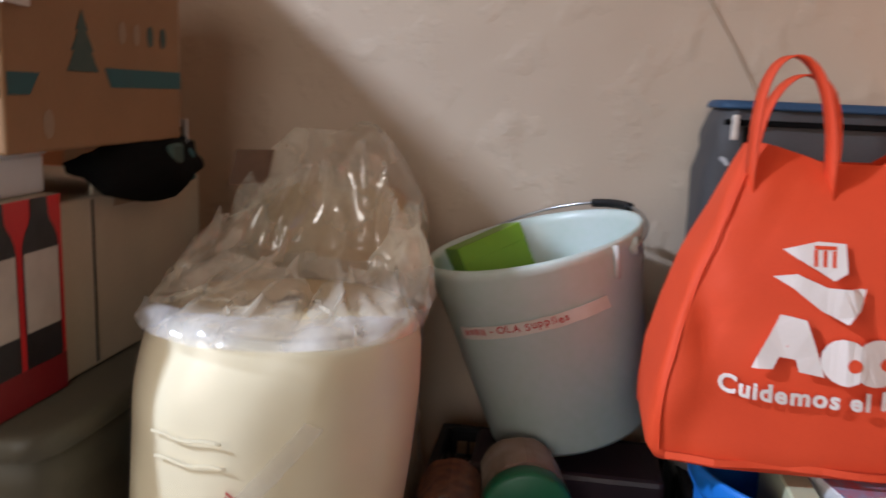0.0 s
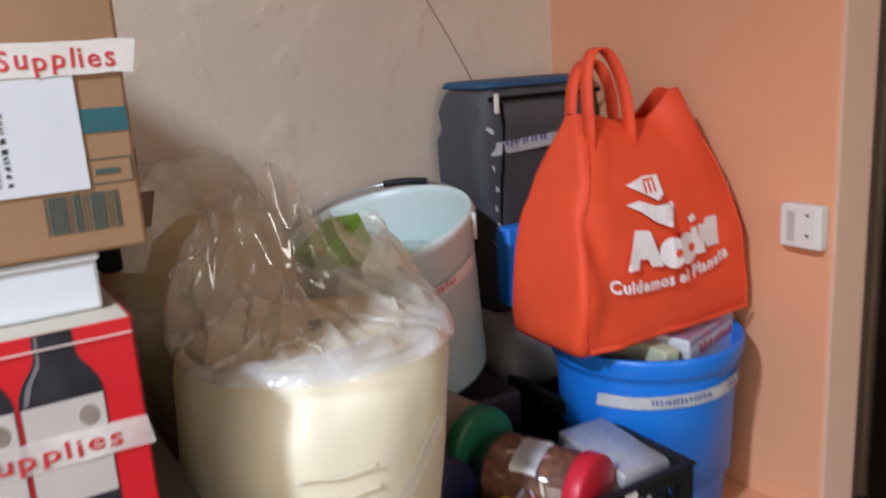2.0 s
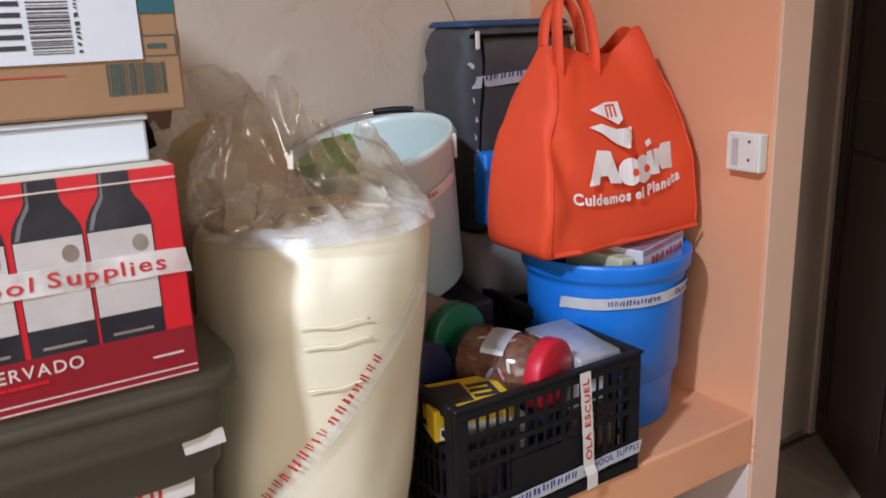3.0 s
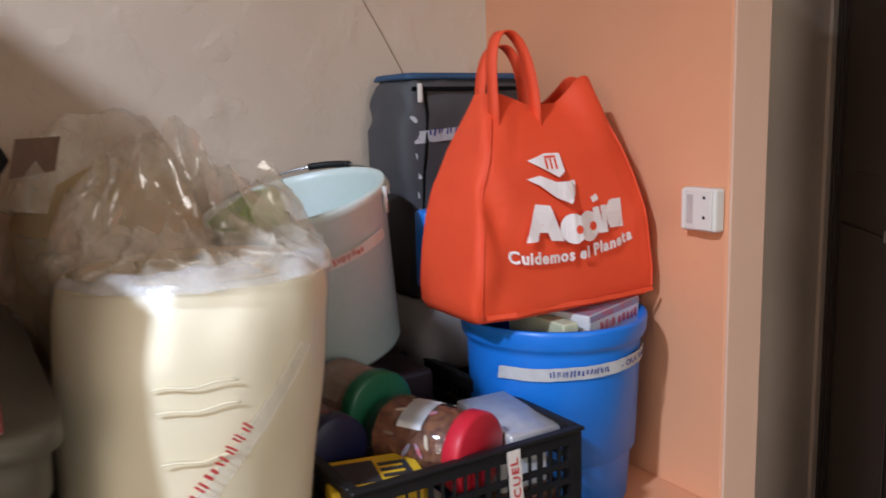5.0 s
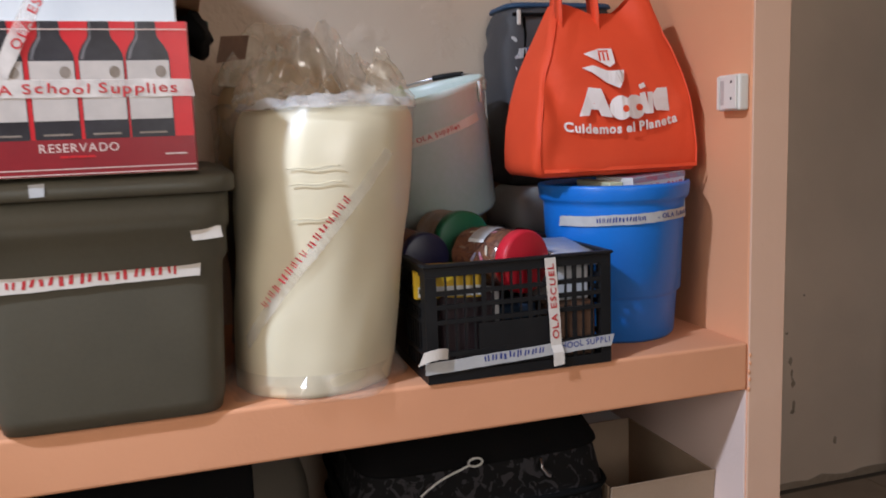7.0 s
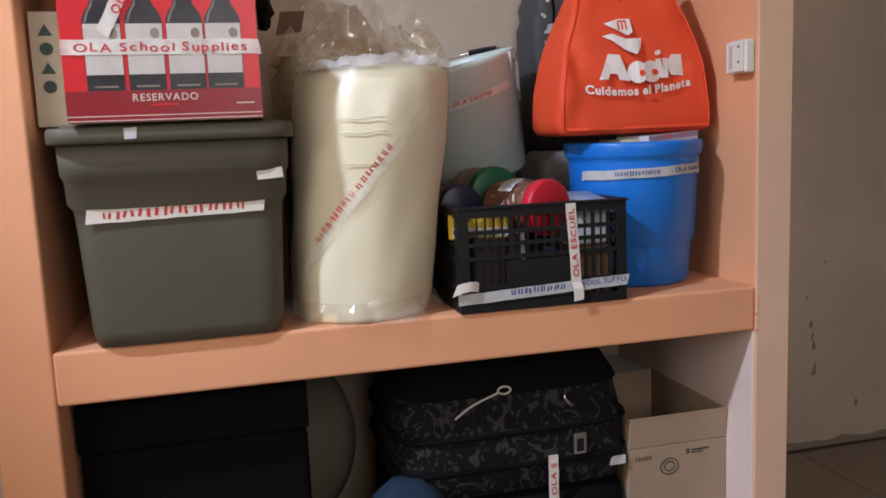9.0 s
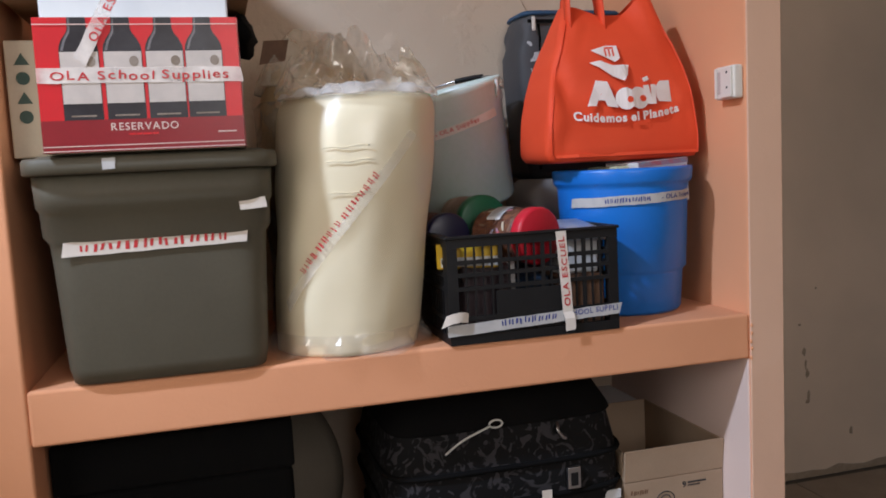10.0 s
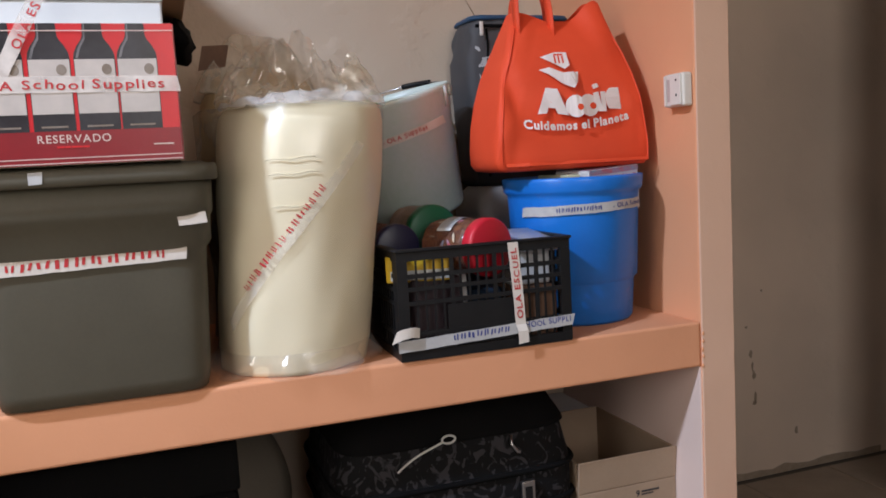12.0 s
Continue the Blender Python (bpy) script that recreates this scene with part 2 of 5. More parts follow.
def mesh_of(name, bm, material, smooth=True):
    me = bpy.data.meshes.new(name)
    bmesh.ops.recalc_face_normals(bm, faces=bm.faces[:])
    bm.to_mesh(me)
    bm.free()
    for p in me.polygons:
        p.use_smooth = smooth
    me.materials.append(material)
    return me


def part(name, bm, material, parent, label="", smooth=False):
    """Links a bmesh, drawn in world metres, as one mesh under a thing or a part."""
    base = BASE[parent.name]
    bm.transform(Matrix.Translation(-base))
    ob = new(name, mesh_of(name, bm, material, smooth))
    ob.parent = parent
    BASE[ob.name] = base
    return tagged(ob, label) if label else ob


def solo(name, bm, material, label="", category="", group="", kind="", smooth=False, at=None):
    """A top-level thing that is one mesh; its origin lies at its base."""
    vs = [v.co for v in bm.verts]
    at = Vector(at) if at else Vector((sum(v.x for v in vs) / len(vs), sum(v.y for v in vs) / len(vs), min(v.z for v in vs)))
    bm.transform(Matrix.Translation(-at))
    ob = new(name, mesh_of(name, bm, material, smooth))
    ob.location = at
    BASE[ob.name] = at
    return tagged(ob, label, category, group, kind)


def block(x0, x1, y0, y1, z0, z1, bevel=0.0, seg=2):
    bm = bmesh.new()
    bmesh.ops.create_cube(bm, size=1)
    bm.transform(Matrix.Translation(((x0 + x1) / 2, (y0 + y1) / 2, (z0 + z1) / 2)) @ Matrix.Diagonal((x1 - x0, y1 - y0, z1 - z0, 1)))
    if bevel:
        bmesh.ops.bevel(bm, geom=bm.edges[:], offset=bevel, segments=seg, profile=0.5, affect="EDGES")
    return bm


def join(*bms):
    out = bmesh.new()
    for b in bms:
        me = bpy.data.meshes.new("tmp")
        b.to_mesh(me)
        b.free()
        out.from_mesh(me)
        bpy.data.meshes.remove(me)
    return out


def loft(rings, closed=True, cap0=True, cap1=True):
    """A skin over rings of equally many points."""
    bm = bmesh.new()
    rows = [[bm.verts.new(p) for p in r] for r in rings]
    n = len(rows[0])
    for a, b in zip(rows, rows[1:]):
        for i in range(n if closed else n - 1):
            j = (i + 1) % n
            bm.faces.new((a[i], a[j], b[j], b[i]))
    if cap0:
        bm.faces.new(rows[0][::-1])
    if cap1:
        bm.faces.new(rows[-1])
    return bm


def lathe(profile, centre, n=48, cap0=True, cap1=True, wob=0.0, seed=0.0, axis="z"):
    """Turns (radius, height) pairs round an upright axis; wob crumples it."""
    rings = []
    cx, cy, cz = centre
    for r, h in profile:
        ring = []
        for i in range(n):
            a = 2 * math.pi * i / n
            rr = r
            if wob:
                rr += wob * noise.noise(Vector((math.cos(a) * 2.2, math.sin(a) * 2.2, h * 14 + seed)))
            if axis == "z":
                ring.append((cx + rr * math.cos(a), cy + rr * math.sin(a), cz + h))
            else:
                ring.append((cx + rr * math.cos(a), cy + h, cz + rr * math.sin(a)))
        rings.append(ring)
    return loft(rings, True, cap0, cap1)


def rrect(cx, cy, z, hx, hy, p=0.3, n=48):
    """A rounded rectangle ring: p near 0 is square, 1 round."""
    ring = []
    for i in range(n):
        a = 2 * math.pi * (i + 0.5) / n
        c, s = math.cos(a), math.sin(a)
        ring.append((cx + hx * math.copysign(abs(c) ** p, c), cy + hy * math.copysign(abs(s) ** p, s), z))
    return ring


def tube(points, r, n=8):
    """A round wire along points."""
    rings = []
    pts = [Vector(p) for p in points]
    side = None
    for i, p in enumerate(pts):
        d = (pts[min(i + 1, len(pts) - 1)] - pts[max(i - 1, 0)]).normalized()
        ref = side if side is not None else (Vector((0, 0, 1)) if abs(d.z) < 0.9 else Vector((1, 0, 0)))
        u = d.cross(ref).normalized() if side is None else (side - d * side.dot(d)).normalized()
        side = u
        v = d.cross(u)
        rings.append([p + r * (math.cos(2 * math.pi * k / n) * u + math.sin(2 * math.pi * k / n) * v) for k in range(n)])
    return loft(rings)


def ribbon(points, across, width, thick=0.002):
    """A flat strap along points; across gives the direction of its width."""
    rings = []
    pts = [Vector(p) for p in points]
    for i, p in enumerate(pts):
        d = (pts[min(i + 1, len(pts) - 1)] - pts[max(i - 1, 0)]).normalized()
        w = Vector(across[i] if isinstance(across, list) else across)
        w = (w - d * w.dot(d)).normalized()
        nrm = d.cross(w)
        rings.append([p + w * width / 2 + nrm * thick / 2, p - w * width / 2 + nrm * thick / 2, p - w * width / 2 - nrm * thick / 2, p + w * width / 2 - nrm * thick / 2])
    return loft(rings)


def arc(f, n=24):
    return [f(i / (n - 1)) for i in range(n)]


def flat(outline, thick=0.0006):
    """A thin plate over an outline in u, v; its front lies towards +w."""
    bm = bmesh.new()
    f = bm.faces.new([bm.verts.new((u, v, thick)) for u, v in outline])
    ext = bmesh.ops.extrude_face_region(bm, geom=[f])
    for v in ext["geom"]:
        if isinstance(v, bmesh.types.BMVert):
            v.co.z = 0
    return bm


def rect(u0, u1, v0, v1):
    return [(u0, v0), (u1, v0), (u1, v1), (u0, v1)]


def disc(u, v, ru, rv, n=28):
    return [(u + ru * math.cos(2 * math.pi * i / n), v + rv * math.sin(2 * math.pi * i / n)) for i in range(n)]


def strip(length, width, n=24, thick=0.0007, ragged=0.0, seed=0):
    """A tape of many short lengths, from u = 0, so that it can be bent; torn at both ends."""
    rnd = random.Random(seed)
    bm = bmesh.new()
    rows = []
    for i in range(n + 1):
        u = length * i / n
        e = ragged * rnd.uniform(-1, 1) if i in (0, n) else 0
        e2 = ragged * rnd.uniform(-1, 1) if i in (0, n) else 0
        w = 0.0006 * rnd.uniform(-1, 1)
        rows.append([(u + e, -width / 2 + w, 0), (u + e2, width / 2 + w, 0), (u + e2, width / 2 + w, thick), (u + e, -width / 2 + w, thick)])
    bm.free()
    return loft(rows)


def lettering(text, height, hand=0.0, seed=1, bold=0.0, gap=1.0):
    """Letters in u, v from u = 0 on the line v = 0, cut as thin plates. hand: how unsteady the hand is. Returns the mesh and its length."""
    rnd = random.Random(seed)
    out = bmesh.new()
    u = 0.0
    size = height / 0.7
    for ch in text:
        if ch == " ":
            u += size * 0.3
            continue
        cu = bpy.data.curves.new("letter", "FONT")
        cu.body, cu.size, cu.extrude, cu.offset, cu.resolution_u = ch, size, 0.0002, bold * size, 3
        ob = new("letter", cu)
        me = bpy.data.meshes.new_from_object(ob.evaluated_get(bpy.context.evaluated_depsgraph_get()))
        xs = [v.co.x for v in me.vertices] or [0]
        w = max(xs)
        me.transform(Matrix.Translation((u, hand * rnd.uniform(-1, 1) * height, 0)) @ Matrix.Rotation(hand * rnd.uniform(-0.7, 0.7), 4, "Z") @ Matrix.Diagonal((1 + hand * rnd.uniform(-0.6, 0.6), 1 + hand * rnd.uniform(-0.8, 0.8), 1, 1)))
        out.from_mesh(me)
        bpy.data.objects.remove(ob)
        bpy.data.curves.remove(cu)
        bpy.data.meshes.remove(me)
        u += w + size * 0.09 * gap
    return out, u


def bars(widths, height, gap=0.35):
    """Plain upright bars in place of writing, in u, v."""
    out, u = [], 0.0
    for w in widths:
        out.append(flat(rect(u, u + w, 0, height), 0.0004))
        u += w + gap * height
    return join(*out), u


def write_bars(widths, height, gap, f, material, parent):
    """Each bar of unreadable or private writing as a part of its own; their heights wander like a hand's."""
    rnd, u = random.Random(len(widths) + int(height * 10000)), 0.0
    for w in widths:
        if not w:
            u += 0.004
            continue
        for k in range(2 if w > 0.0045 else 1):
            lo, hi = rnd.uniform(-0.1, 0.12) * height, height * rnd.uniform(0.8, 1.1)
            a, th, lean = u + 0.62 * w * k, 0.30 * w if w > 0.0045 else 0.6 * w, rnd.uniform(-0.1, 0.25) * w
            part("writing_bar", bend(flat([(a, lo), (a + th, lo), (a + th + lean, hi), (a + lean, hi)], 0.0004), f), material, parent)
        u += w + gap * height


def bend(bm, f):
    for v in bm.verts:
        v.co = f(v.co.x, v.co.y, v.co.z)
    return bm


def on_front(x, z, y, tilt=0.0, lift=0.0005):
    """Maps u, v, w to an upright face that looks towards -y: u to the right."""
    c, s = math.cos(radians(tilt)), math.sin(radians(tilt))
    return lambda u, v, w: Vector((x + u * c - v * s, y - lift - w, z + u * s + v * c))


def on_side(y, z, x, tilt=0.0, lift=0.0005):
    """Maps u, v, w to an upright face that looks towards +x: u goes back."""
    c, s = math.cos(radians(tilt)), math.sin(radians(tilt))
    return lambda u, v, w: Vector((x + lift + w, y + u * c - v * s, z + u * s + v * c))


def on_round(cx, cy, radius, a0, z, tilt=0.0, lift=0.001):
    """Maps u, v, w round an upright cylinder; a0: where u = 0, degrees from -y towards +x. radius may depend on z."""
    c, s = math.cos(radians(tilt)), math.sin(radians(tilt))

    def f(u, v, w):
        zz = z + u * s + v * c
        r = (radius(zz) if callable(radius) else radius)
        a = radians(a0) + (u * c - v * s) / r
        return Vector((cx + (r + lift + w) * math.sin(a), cy - (r + lift + w) * math.cos(a), zz))
    return f


# ---- setting ----
SHELF, UNDER, DEPTH = 0.69, 0.594, 0.645
XL, XR, CEIL, TOP = -2.4, 2.1, 3.1, 1.935
wall_north = solo("wall_north", block(XL - 0.15, XR + 0.15, DEPTH, DEPTH + 0.15, 0, CEIL), M_GREY_WALL, "bare grey-brown plaster wall behind the shelves", "wall", kind="structure")
solo("niche_back", block(-1.384, 0.0, DEPTH - 0.006, DEPTH - 0.0005, UNDER - 0.09, CEIL - 0.002), M_WALL, "lumpy beige painted plaster at the back of the niche", "wall", kind="structure")
# unseen walls; their doorways are added to hold the fill lamps
solo("wall_south", join(block(XL - 0.15, -1.05, -3.15, -3.0, 0, CEIL), block(-0.05, XR + 0.15, -3.15, -3.0, 0, CEIL), block(-1.05, -0.05, -3.15, -3.0, 2.25, CEIL)), M_WALL, "unseen plain beige plaster wall, opening added for fill light", "wall", kind="structure")
# the window's head is set to cut daylight off high in the niche
solo("wall_west", join(block(XL - 0.15, XL, -3.0, -1.9, 0, CEIL), block(XL - 0.15, XL, -0.5, DEPTH, 0, CEIL), block(XL - 0.15, XL, -1.9, -0.5, 2.02, 2.3), block(XL - 0.15, XL, -1.9, -1.1, 2.3, CEIL), block(XL - 0.15, XL, -1.0, -0.5, 0, 2.02), block(XL - 0.15, XL, -1.1, -0.5, 2.89, CEIL)), M_WALL, "unseen plain beige plaster wall, openings added to let light in", "wall", kind="structure")
solo("wall_east", block(XR, XR + 0.15, -3.0, DEPTH, 0, CEIL), M_WALL, "plain beige plaster wall", "wall", kind="structure")
solo("ceiling", block(XL - 0.15, XR + 0.15, -3.15, DEPTH + 0.15, CEIL, CEIL + 0.15), M_CEIL, "plain pale plaster ceiling", "ceiling", kind="structure")
floor = solo("floor", block(XL - 0.15, XR + 0.15, -3.15, DEPTH + 0.15, -0.12, -0.004), M_GROUT, "grey-brown tiled floor with dark joints", "floor", kind="structure", at=(0, 0, 0))

# chips and stains on the bare wall, dirt along its foot
M_CHIP = paint("chipped_plaster", (0.30, 0.24, 0.18), (0.38, 0.31, 0.24), 0.9, scale=60)
rnd = random.Random(17)
for x, z, w, h in ((0.655, 0.405, 0.010, 0.016), (0.662, 0.365, 0.006, 0.02), (0.668, 0.335, 0.009, 0.018), (0.672, 0.262, 0.008, 0.026), (0.668, 0.245, 0.010, 0.012), (0.64, 0.49, 0.006, 0.008), (0.83, 0.13, 0.009, 0.022), (0.70, 0.60, 0.005, 0.006)):
    pts = [(w * rnd.uniform(0.4, 1) * math.cos(a), h * rnd.uniform(0.4, 1) * math.sin(a)) for a in [2 * math.pi * k / 9 for k in range(9)]]
    part("plaster_chip", bend(flat(pts, 0.0008), on_front(x, z, DEPTH)), M_CHIP, wall_north)
pts = [(0.0, 0.0), (1.1, 0.0)] + [(1.1 - 0.05 * k, 0.022 + 0.02 * noise.noise(Vector((k * 0.7, 3, 1)))) for k in range(23)]
part("dirt_line", bend(flat(pts, 0.0006), on_front(0.083, 0.001, DEPTH)), M_CHIP, wall_north, "dark dirt along the foot")

# built-in masonry shelf
solo("shelf_slab", block(-1.384, 0.0, 0.0, DEPTH - 0.007, UNDER, SHELF, 0.006, 3), M_SALMON, "thick masonry shelf slab painted salmon orange", "shelf", kind="structure")
upright = solo("shelf_upright_right", block(0.0, 0.082, 0.0, DEPTH - 0.001, 0, TOP, 0.006, 3), M_SALMON, "masonry upright of the shelf painted salmon orange", "shelf", kind="structure")
solo("shelf_upright_left", block(-1.486, -1.384, 0.0, DEPTH - 0.001, 0, 1.87, 0.006, 3), M_SALMON, "masonry upright of the shelf painted salmon orange", "shelf", kind="structure")
# paler front coat; the pink of cool daylight is mixed into its colour
part("front_paint", block(0.001, 0.0815, -0.003, 0.0022, 0.002, TOP - 0.004, 0.0015, 2), M_PALE_SALMON, upright, "beige paint on the front, the cool daylight's pink in its colour")
# cool daylight on the lower inner face, put into a pink plate's colour
part("lower_daylight", block(-0.003, 0.002, 0.003, DEPTH - 0.008, 0.002, UNDER - 0.001, 0.001, 1), M_DAYLIT_PINK, upright, "salmon upright under the slab, paled pink by daylight in its colour")
rnd = random.Random(31)
for k in range(5):
    z = 0.60 + 0.017 * k + rnd.uniform(-0.004, 0.004)
    part("paint_drip", lathe([(0.0008, -0.005), (0.0024, -0.002), (0.0030, 0.001), (0.0012, 0.005)], (0.0012 + rnd.uniform(0, 0.003), -0.0022, z), 8), M_SALMON, upright, smooth=True)
solo("niche_lower_back", block(-1.384, 0.0, DEPTH - 0.005, DEPTH - 0.0005, 0, UNDER - 0.092), M_WALL, "beige plaster behind the lower niche", "wall", kind="structure")

# dark door leaf standing ajar
door = thing("door_1", (1.25, 0.625, 0), "very dark brown wooden door standing ajar by the wall", "door", kind="structure")
dm = Matrix.Translation((1.25, 0.625, 0)) @ Matrix.Rotation(math.atan2(-0.29, -0.24), 4, "Z")


def door_part(name, x0, x1, z0, z1, y0, y1, parent, mat=M_DOOR, bevel=0.004):
    bm = block(x0, x1, y0, y1, z0, z1, bevel)
    bm.transform(dm)
    return part(name, bm, mat, parent)


door_part("leaf", 0.0, 0.60, 0.012, 2.05, -0.02, 0.02, door)
for k in range(2):
    door_part("panel", 0.14, 0.52, 0.2 + 0.95 * k, 1.0 + 0.9 * k, -0.028, -0.0205, door)
part("jamb", block(1.205, 1.262, DEPTH - 0.014, DEPTH - 0.001, 0.001, 2.1, 0.003, 2), M_GREY_WALL, door, "pale plastered edge of the jamb")
for k in range(3):
    door_part("moulding", 0.05 + 0.022 * k, 0.062 + 0.022 * k, 0.10, 1.98, -0.027 + 0.002 * k, -0.0205, door, bevel=0.002)
door_part("handle", 0.53, 0.585, 1.0, 1.03, -0.06, -0.021, door, M_WIRE)

# socket on the inner face of the upright
outlet = thing("wall_socket", (0, 0.05, 1.14), "ivory plastic surface-mounted socket box on the salmon upright", "socket")
part("box", block(-0.024, -0.0008, 0.007, 0.074, 1.138, 1.206, 0.005, 3), M_OUTLET, outlet)
part("face", block(-0.0285, -0.0243, 0.011, 0.048, 1.141, 1.203, 0.002, 2), M_OUTLET, outlet)
part("edge_strip", block(-0.0265, -0.0243, 0.064, 0.0715, 1.141, 1.203, 0.001, 2), M_OUTLET, outlet)
for zz in (1.161, 1.192):
    part("hole", block(-0.0293, -0.0284, 0.0226, 0.0274, zz - 0.0024, zz + 0.0024, 0.0004, 1), M_BLACK, outlet, "dark round hole")
part("slot", block(-0.0252, -0.0243, 0.050, 0.062, 1.149, 1.195, 0.0003, 1), M_BOTTLE_LABEL, outlet, "shallow grey slot")

# cable that hangs down the niche's back wall
solo("wall_cable", tube([(-0.338, DEPTH - 0.009, 1.63), (-0.294, DEPTH - 0.009, 1.556), (-0.252, DEPTH - 0.009, 1.49), (-0.213, DEPTH - 0.009, 1.423), (-0.168, DEPTH - 0.009, 1.34)], 0.0010), M_CARD_GREY, "thin brown cable down the plaster wall", "cable", smooth=True)

# ---- storage tote ----
tote = thing("storage_tote", (-1.155, 0.25, SHELF), "olive-grey plastic storage tote, closed, with name tape", "tote")


def tote_ring(z, hx, yf, yb, p=0.18, cx=-1.152):
    return rrect(cx, (yf + yb) / 2, z, hx, (yb - yf) / 2, p, 64)


part("body", loft([tote_ring(0.6905, 0.150, 0.004, 0.49), tote_ring(0.695, 0.163, -0.012, 0.50), tote_ring(0.72, 0.168, -0.018, 0.505), tote_ring(0.90, 0.176, -0.030, 0.515),
                   tote_ring(0.932, 0.178, -0.034, 0.517), tote_ring(0.945, 0.186, -0.044, 0.522), tote_ring(0.985, 0.187, -0.048, 0.523), tote_ring(0.992, 0.191, -0.056, 0.528), tote_ring(1.046, 0.193, -0.060, 0.530)]), M_TOTE, tote, smooth=True)
lid = part("lid", loft([tote_ring(1.044, 0.200, -0.074, 0.538), tote_ring(1.047, 0.203, -0.079, 0.541), tote_ring(1.066, 0.203, -0.079, 0.541), tote_ring(1.071, 0.200, -0.075, 0.538), tote_ring(1.071, 0.186, -0.060, 0.525), tote_ring(1.075, 0.182, -0.056, 0.52)]), M_TOTE, tote, smooth=True)
tape = part("name_tape", bend(strip(0.288, 0.024, 16, ragged=0.008, seed=3), on_front(-1.300, 0.924, -0.0345, 1.2, 0.001)), M_TAPE, tote, "white tape with red writing")
write_bars([0.012, 0.016, 0.017, 0.02, 0.016, 0.016, 0.017, 0.016, 0.016, 0.012], 0.013, 0.62, on_front(-1.275, 0.919, -0.0345, 1.2, 0.002), M_RED_INK, tape)
part("tape_scrap", bend(strip(0.036, 0.018, 4, ragged=0.006, seed=4), on_front(-1.016, 0.982, -0.0485, 3, 0.001)), M_TAPE, tote)
part("tape_scrap", bend(strip(0.022, 0.018, 4, ragged=0.003, seed=5), on_front(-1.226, 1.058, -0.079, 3, 0.001)), M_GREY_TAPE, tote)

# ---- red wine carton ----
WY = -0.085
wine = thing("wine_carton", (-1.155, 0.015, 1.076), "red printed wine carton with bottle pictures, on the tote's lid", "box")
part("carton", block(-1.306, -1.004, WY, 0.050, 1.0765, 1.283, 0.002, 2), M_CREAM, wine)
part("red_side", bend(flat(rect(0, 0.133, 0.0, 0.205), 0.0008), on_side(WY + 0.001, 1.0775, -1.004)), M_RED, wine, "glossy red side")
part("dark_band", bend(flat(rect(0, 0.133, 0.0, 0.038), 0.0004), on_side(WY + 0.001, 1.0775, -1.004, 0, 0.0014)), M_DARK_RED, wine)
part("red_panel", bend(flat(rect(0, 0.301, 0.0, 0.205), 0.0012), on_front(-1.3055, 1.0775, WY)), M_RED, wine, "glossy red front")
part("dark_band", bend(flat(rect(0, 0.301, 0.0, 0.049), 0.0006), on_front(-1.3055, 1.0775, WY, 0, 0.0026)), M_DARK_RED, wine, "dark red band")
for v in (0.0015, 0.0085, 0.1935):
    part("pale_line", bend(flat(rect(0, 0.301, v, v + 0.0014), 0.0004), on_front(-1.3055, 1.0775, WY, 0, 0.0034)), M_PALE, wine)
BOTTLE = [(0.0285, 0), (0.0285, 0.117), (0.0272, 0.125), (0.0225, 0.135), (0.0165, 0.143), (0.014, 0.149), (0.0132, 0.167)]
for by in (-0.052, 0.014):
    side_bottle = part("bottle_picture", bend(flat([(-a, b) for a, b in BOTTLE[::-1]] + BOTTLE, 0.0004), on_side(by, 1.1155, -1.004, 0, 0.0015)), M_BOTTLE, wine)
    part("label_picture", bend(flat(rect(-0.0265, 0.0265, 0.036, 0.115), 0.0003), on_side(by, 1.1155, -1.004, 0, 0.002)), M_BOTTLE_LABEL, side_bottle)
for bx in (-1.243, -1.180, -1.118, -1.0585):
    bottle = part("bottle_picture", bend(flat([(-a, b) for a, b in BOTTLE[::-1]] + BOTTLE, 0.0005), on_front(bx, 1.1155, WY, 0, 0.0018)), M_BOTTLE, wine)
    part("label_picture", bend(flat(rect(-0.0275, 0.0275, 0.036, 0.115), 0.0004), on_front(bx, 1.1155, WY, 0, 0.0025)), M_BOTTLE_LABEL, bottle)
    part("foot_picture", bend(flat(rect(-0.018, 0.018, 0.016, 0.0185), 0.0003), on_front(bx, 1.1155, WY, 0, 0.0025)), M_PALE_STUFF, bottle)
    part("glint_picture", bend(flat([(-0.0255, 0.117), (-0.022, 0.117), (-0.0175, 0.132), (-0.0105, 0.144), (-0.0095, 0.166), (-0.0115, 0.166), (-0.0125, 0.147), (-0.0215, 0.131)], 0.0003), on_front(bx, 1.1155, WY, 0, 0.0025)), M_GLINT, bottle)
    part("seal_picture", bend(flat(disc(0.016, 0.100, 0.007, 0.008), 0.0003), on_front(bx, 1.1155, WY, 0, 0.003)), M_PALE_STUFF, bottle)
bm, w = lettering("RESERVADO", 0.0115, 0, 1, 0.01)
part("lettering", bend(bm, on_front(-1.155 - w / 2, 1.1095, WY, 0, 0.0038)), M_PALE, wine, "pale capital letters")
part("small_print", bend(bars([0.01, 0.008, 0.014, 0.009], 0.003)[0], on_front(-1.18, 1.1015, WY, 0, 0.0038)), M_RED, wine)
part("small_print", bend(bars([0.012, 0.016], 0.002)[0], on_front(-1.045, 1.1015, WY, 0, 0.0038)), M_PALE, wine)
tape = part("tape", bend(strip(0.306, 0.0235, 20, ragged=0.004, seed=6), on_front(-1.308, 1.195, WY, -0.4, 0.0036)), M_TAPE_CLOUDY, wine, "clear-white tape with red handwriting")
bm, w = lettering("OLA School Supplies", 0.0135, 0.10, 7, 0.012, 1.35)
bm.transform(Matrix.Diagonal((0.268 / w, 1, 1, 1)))
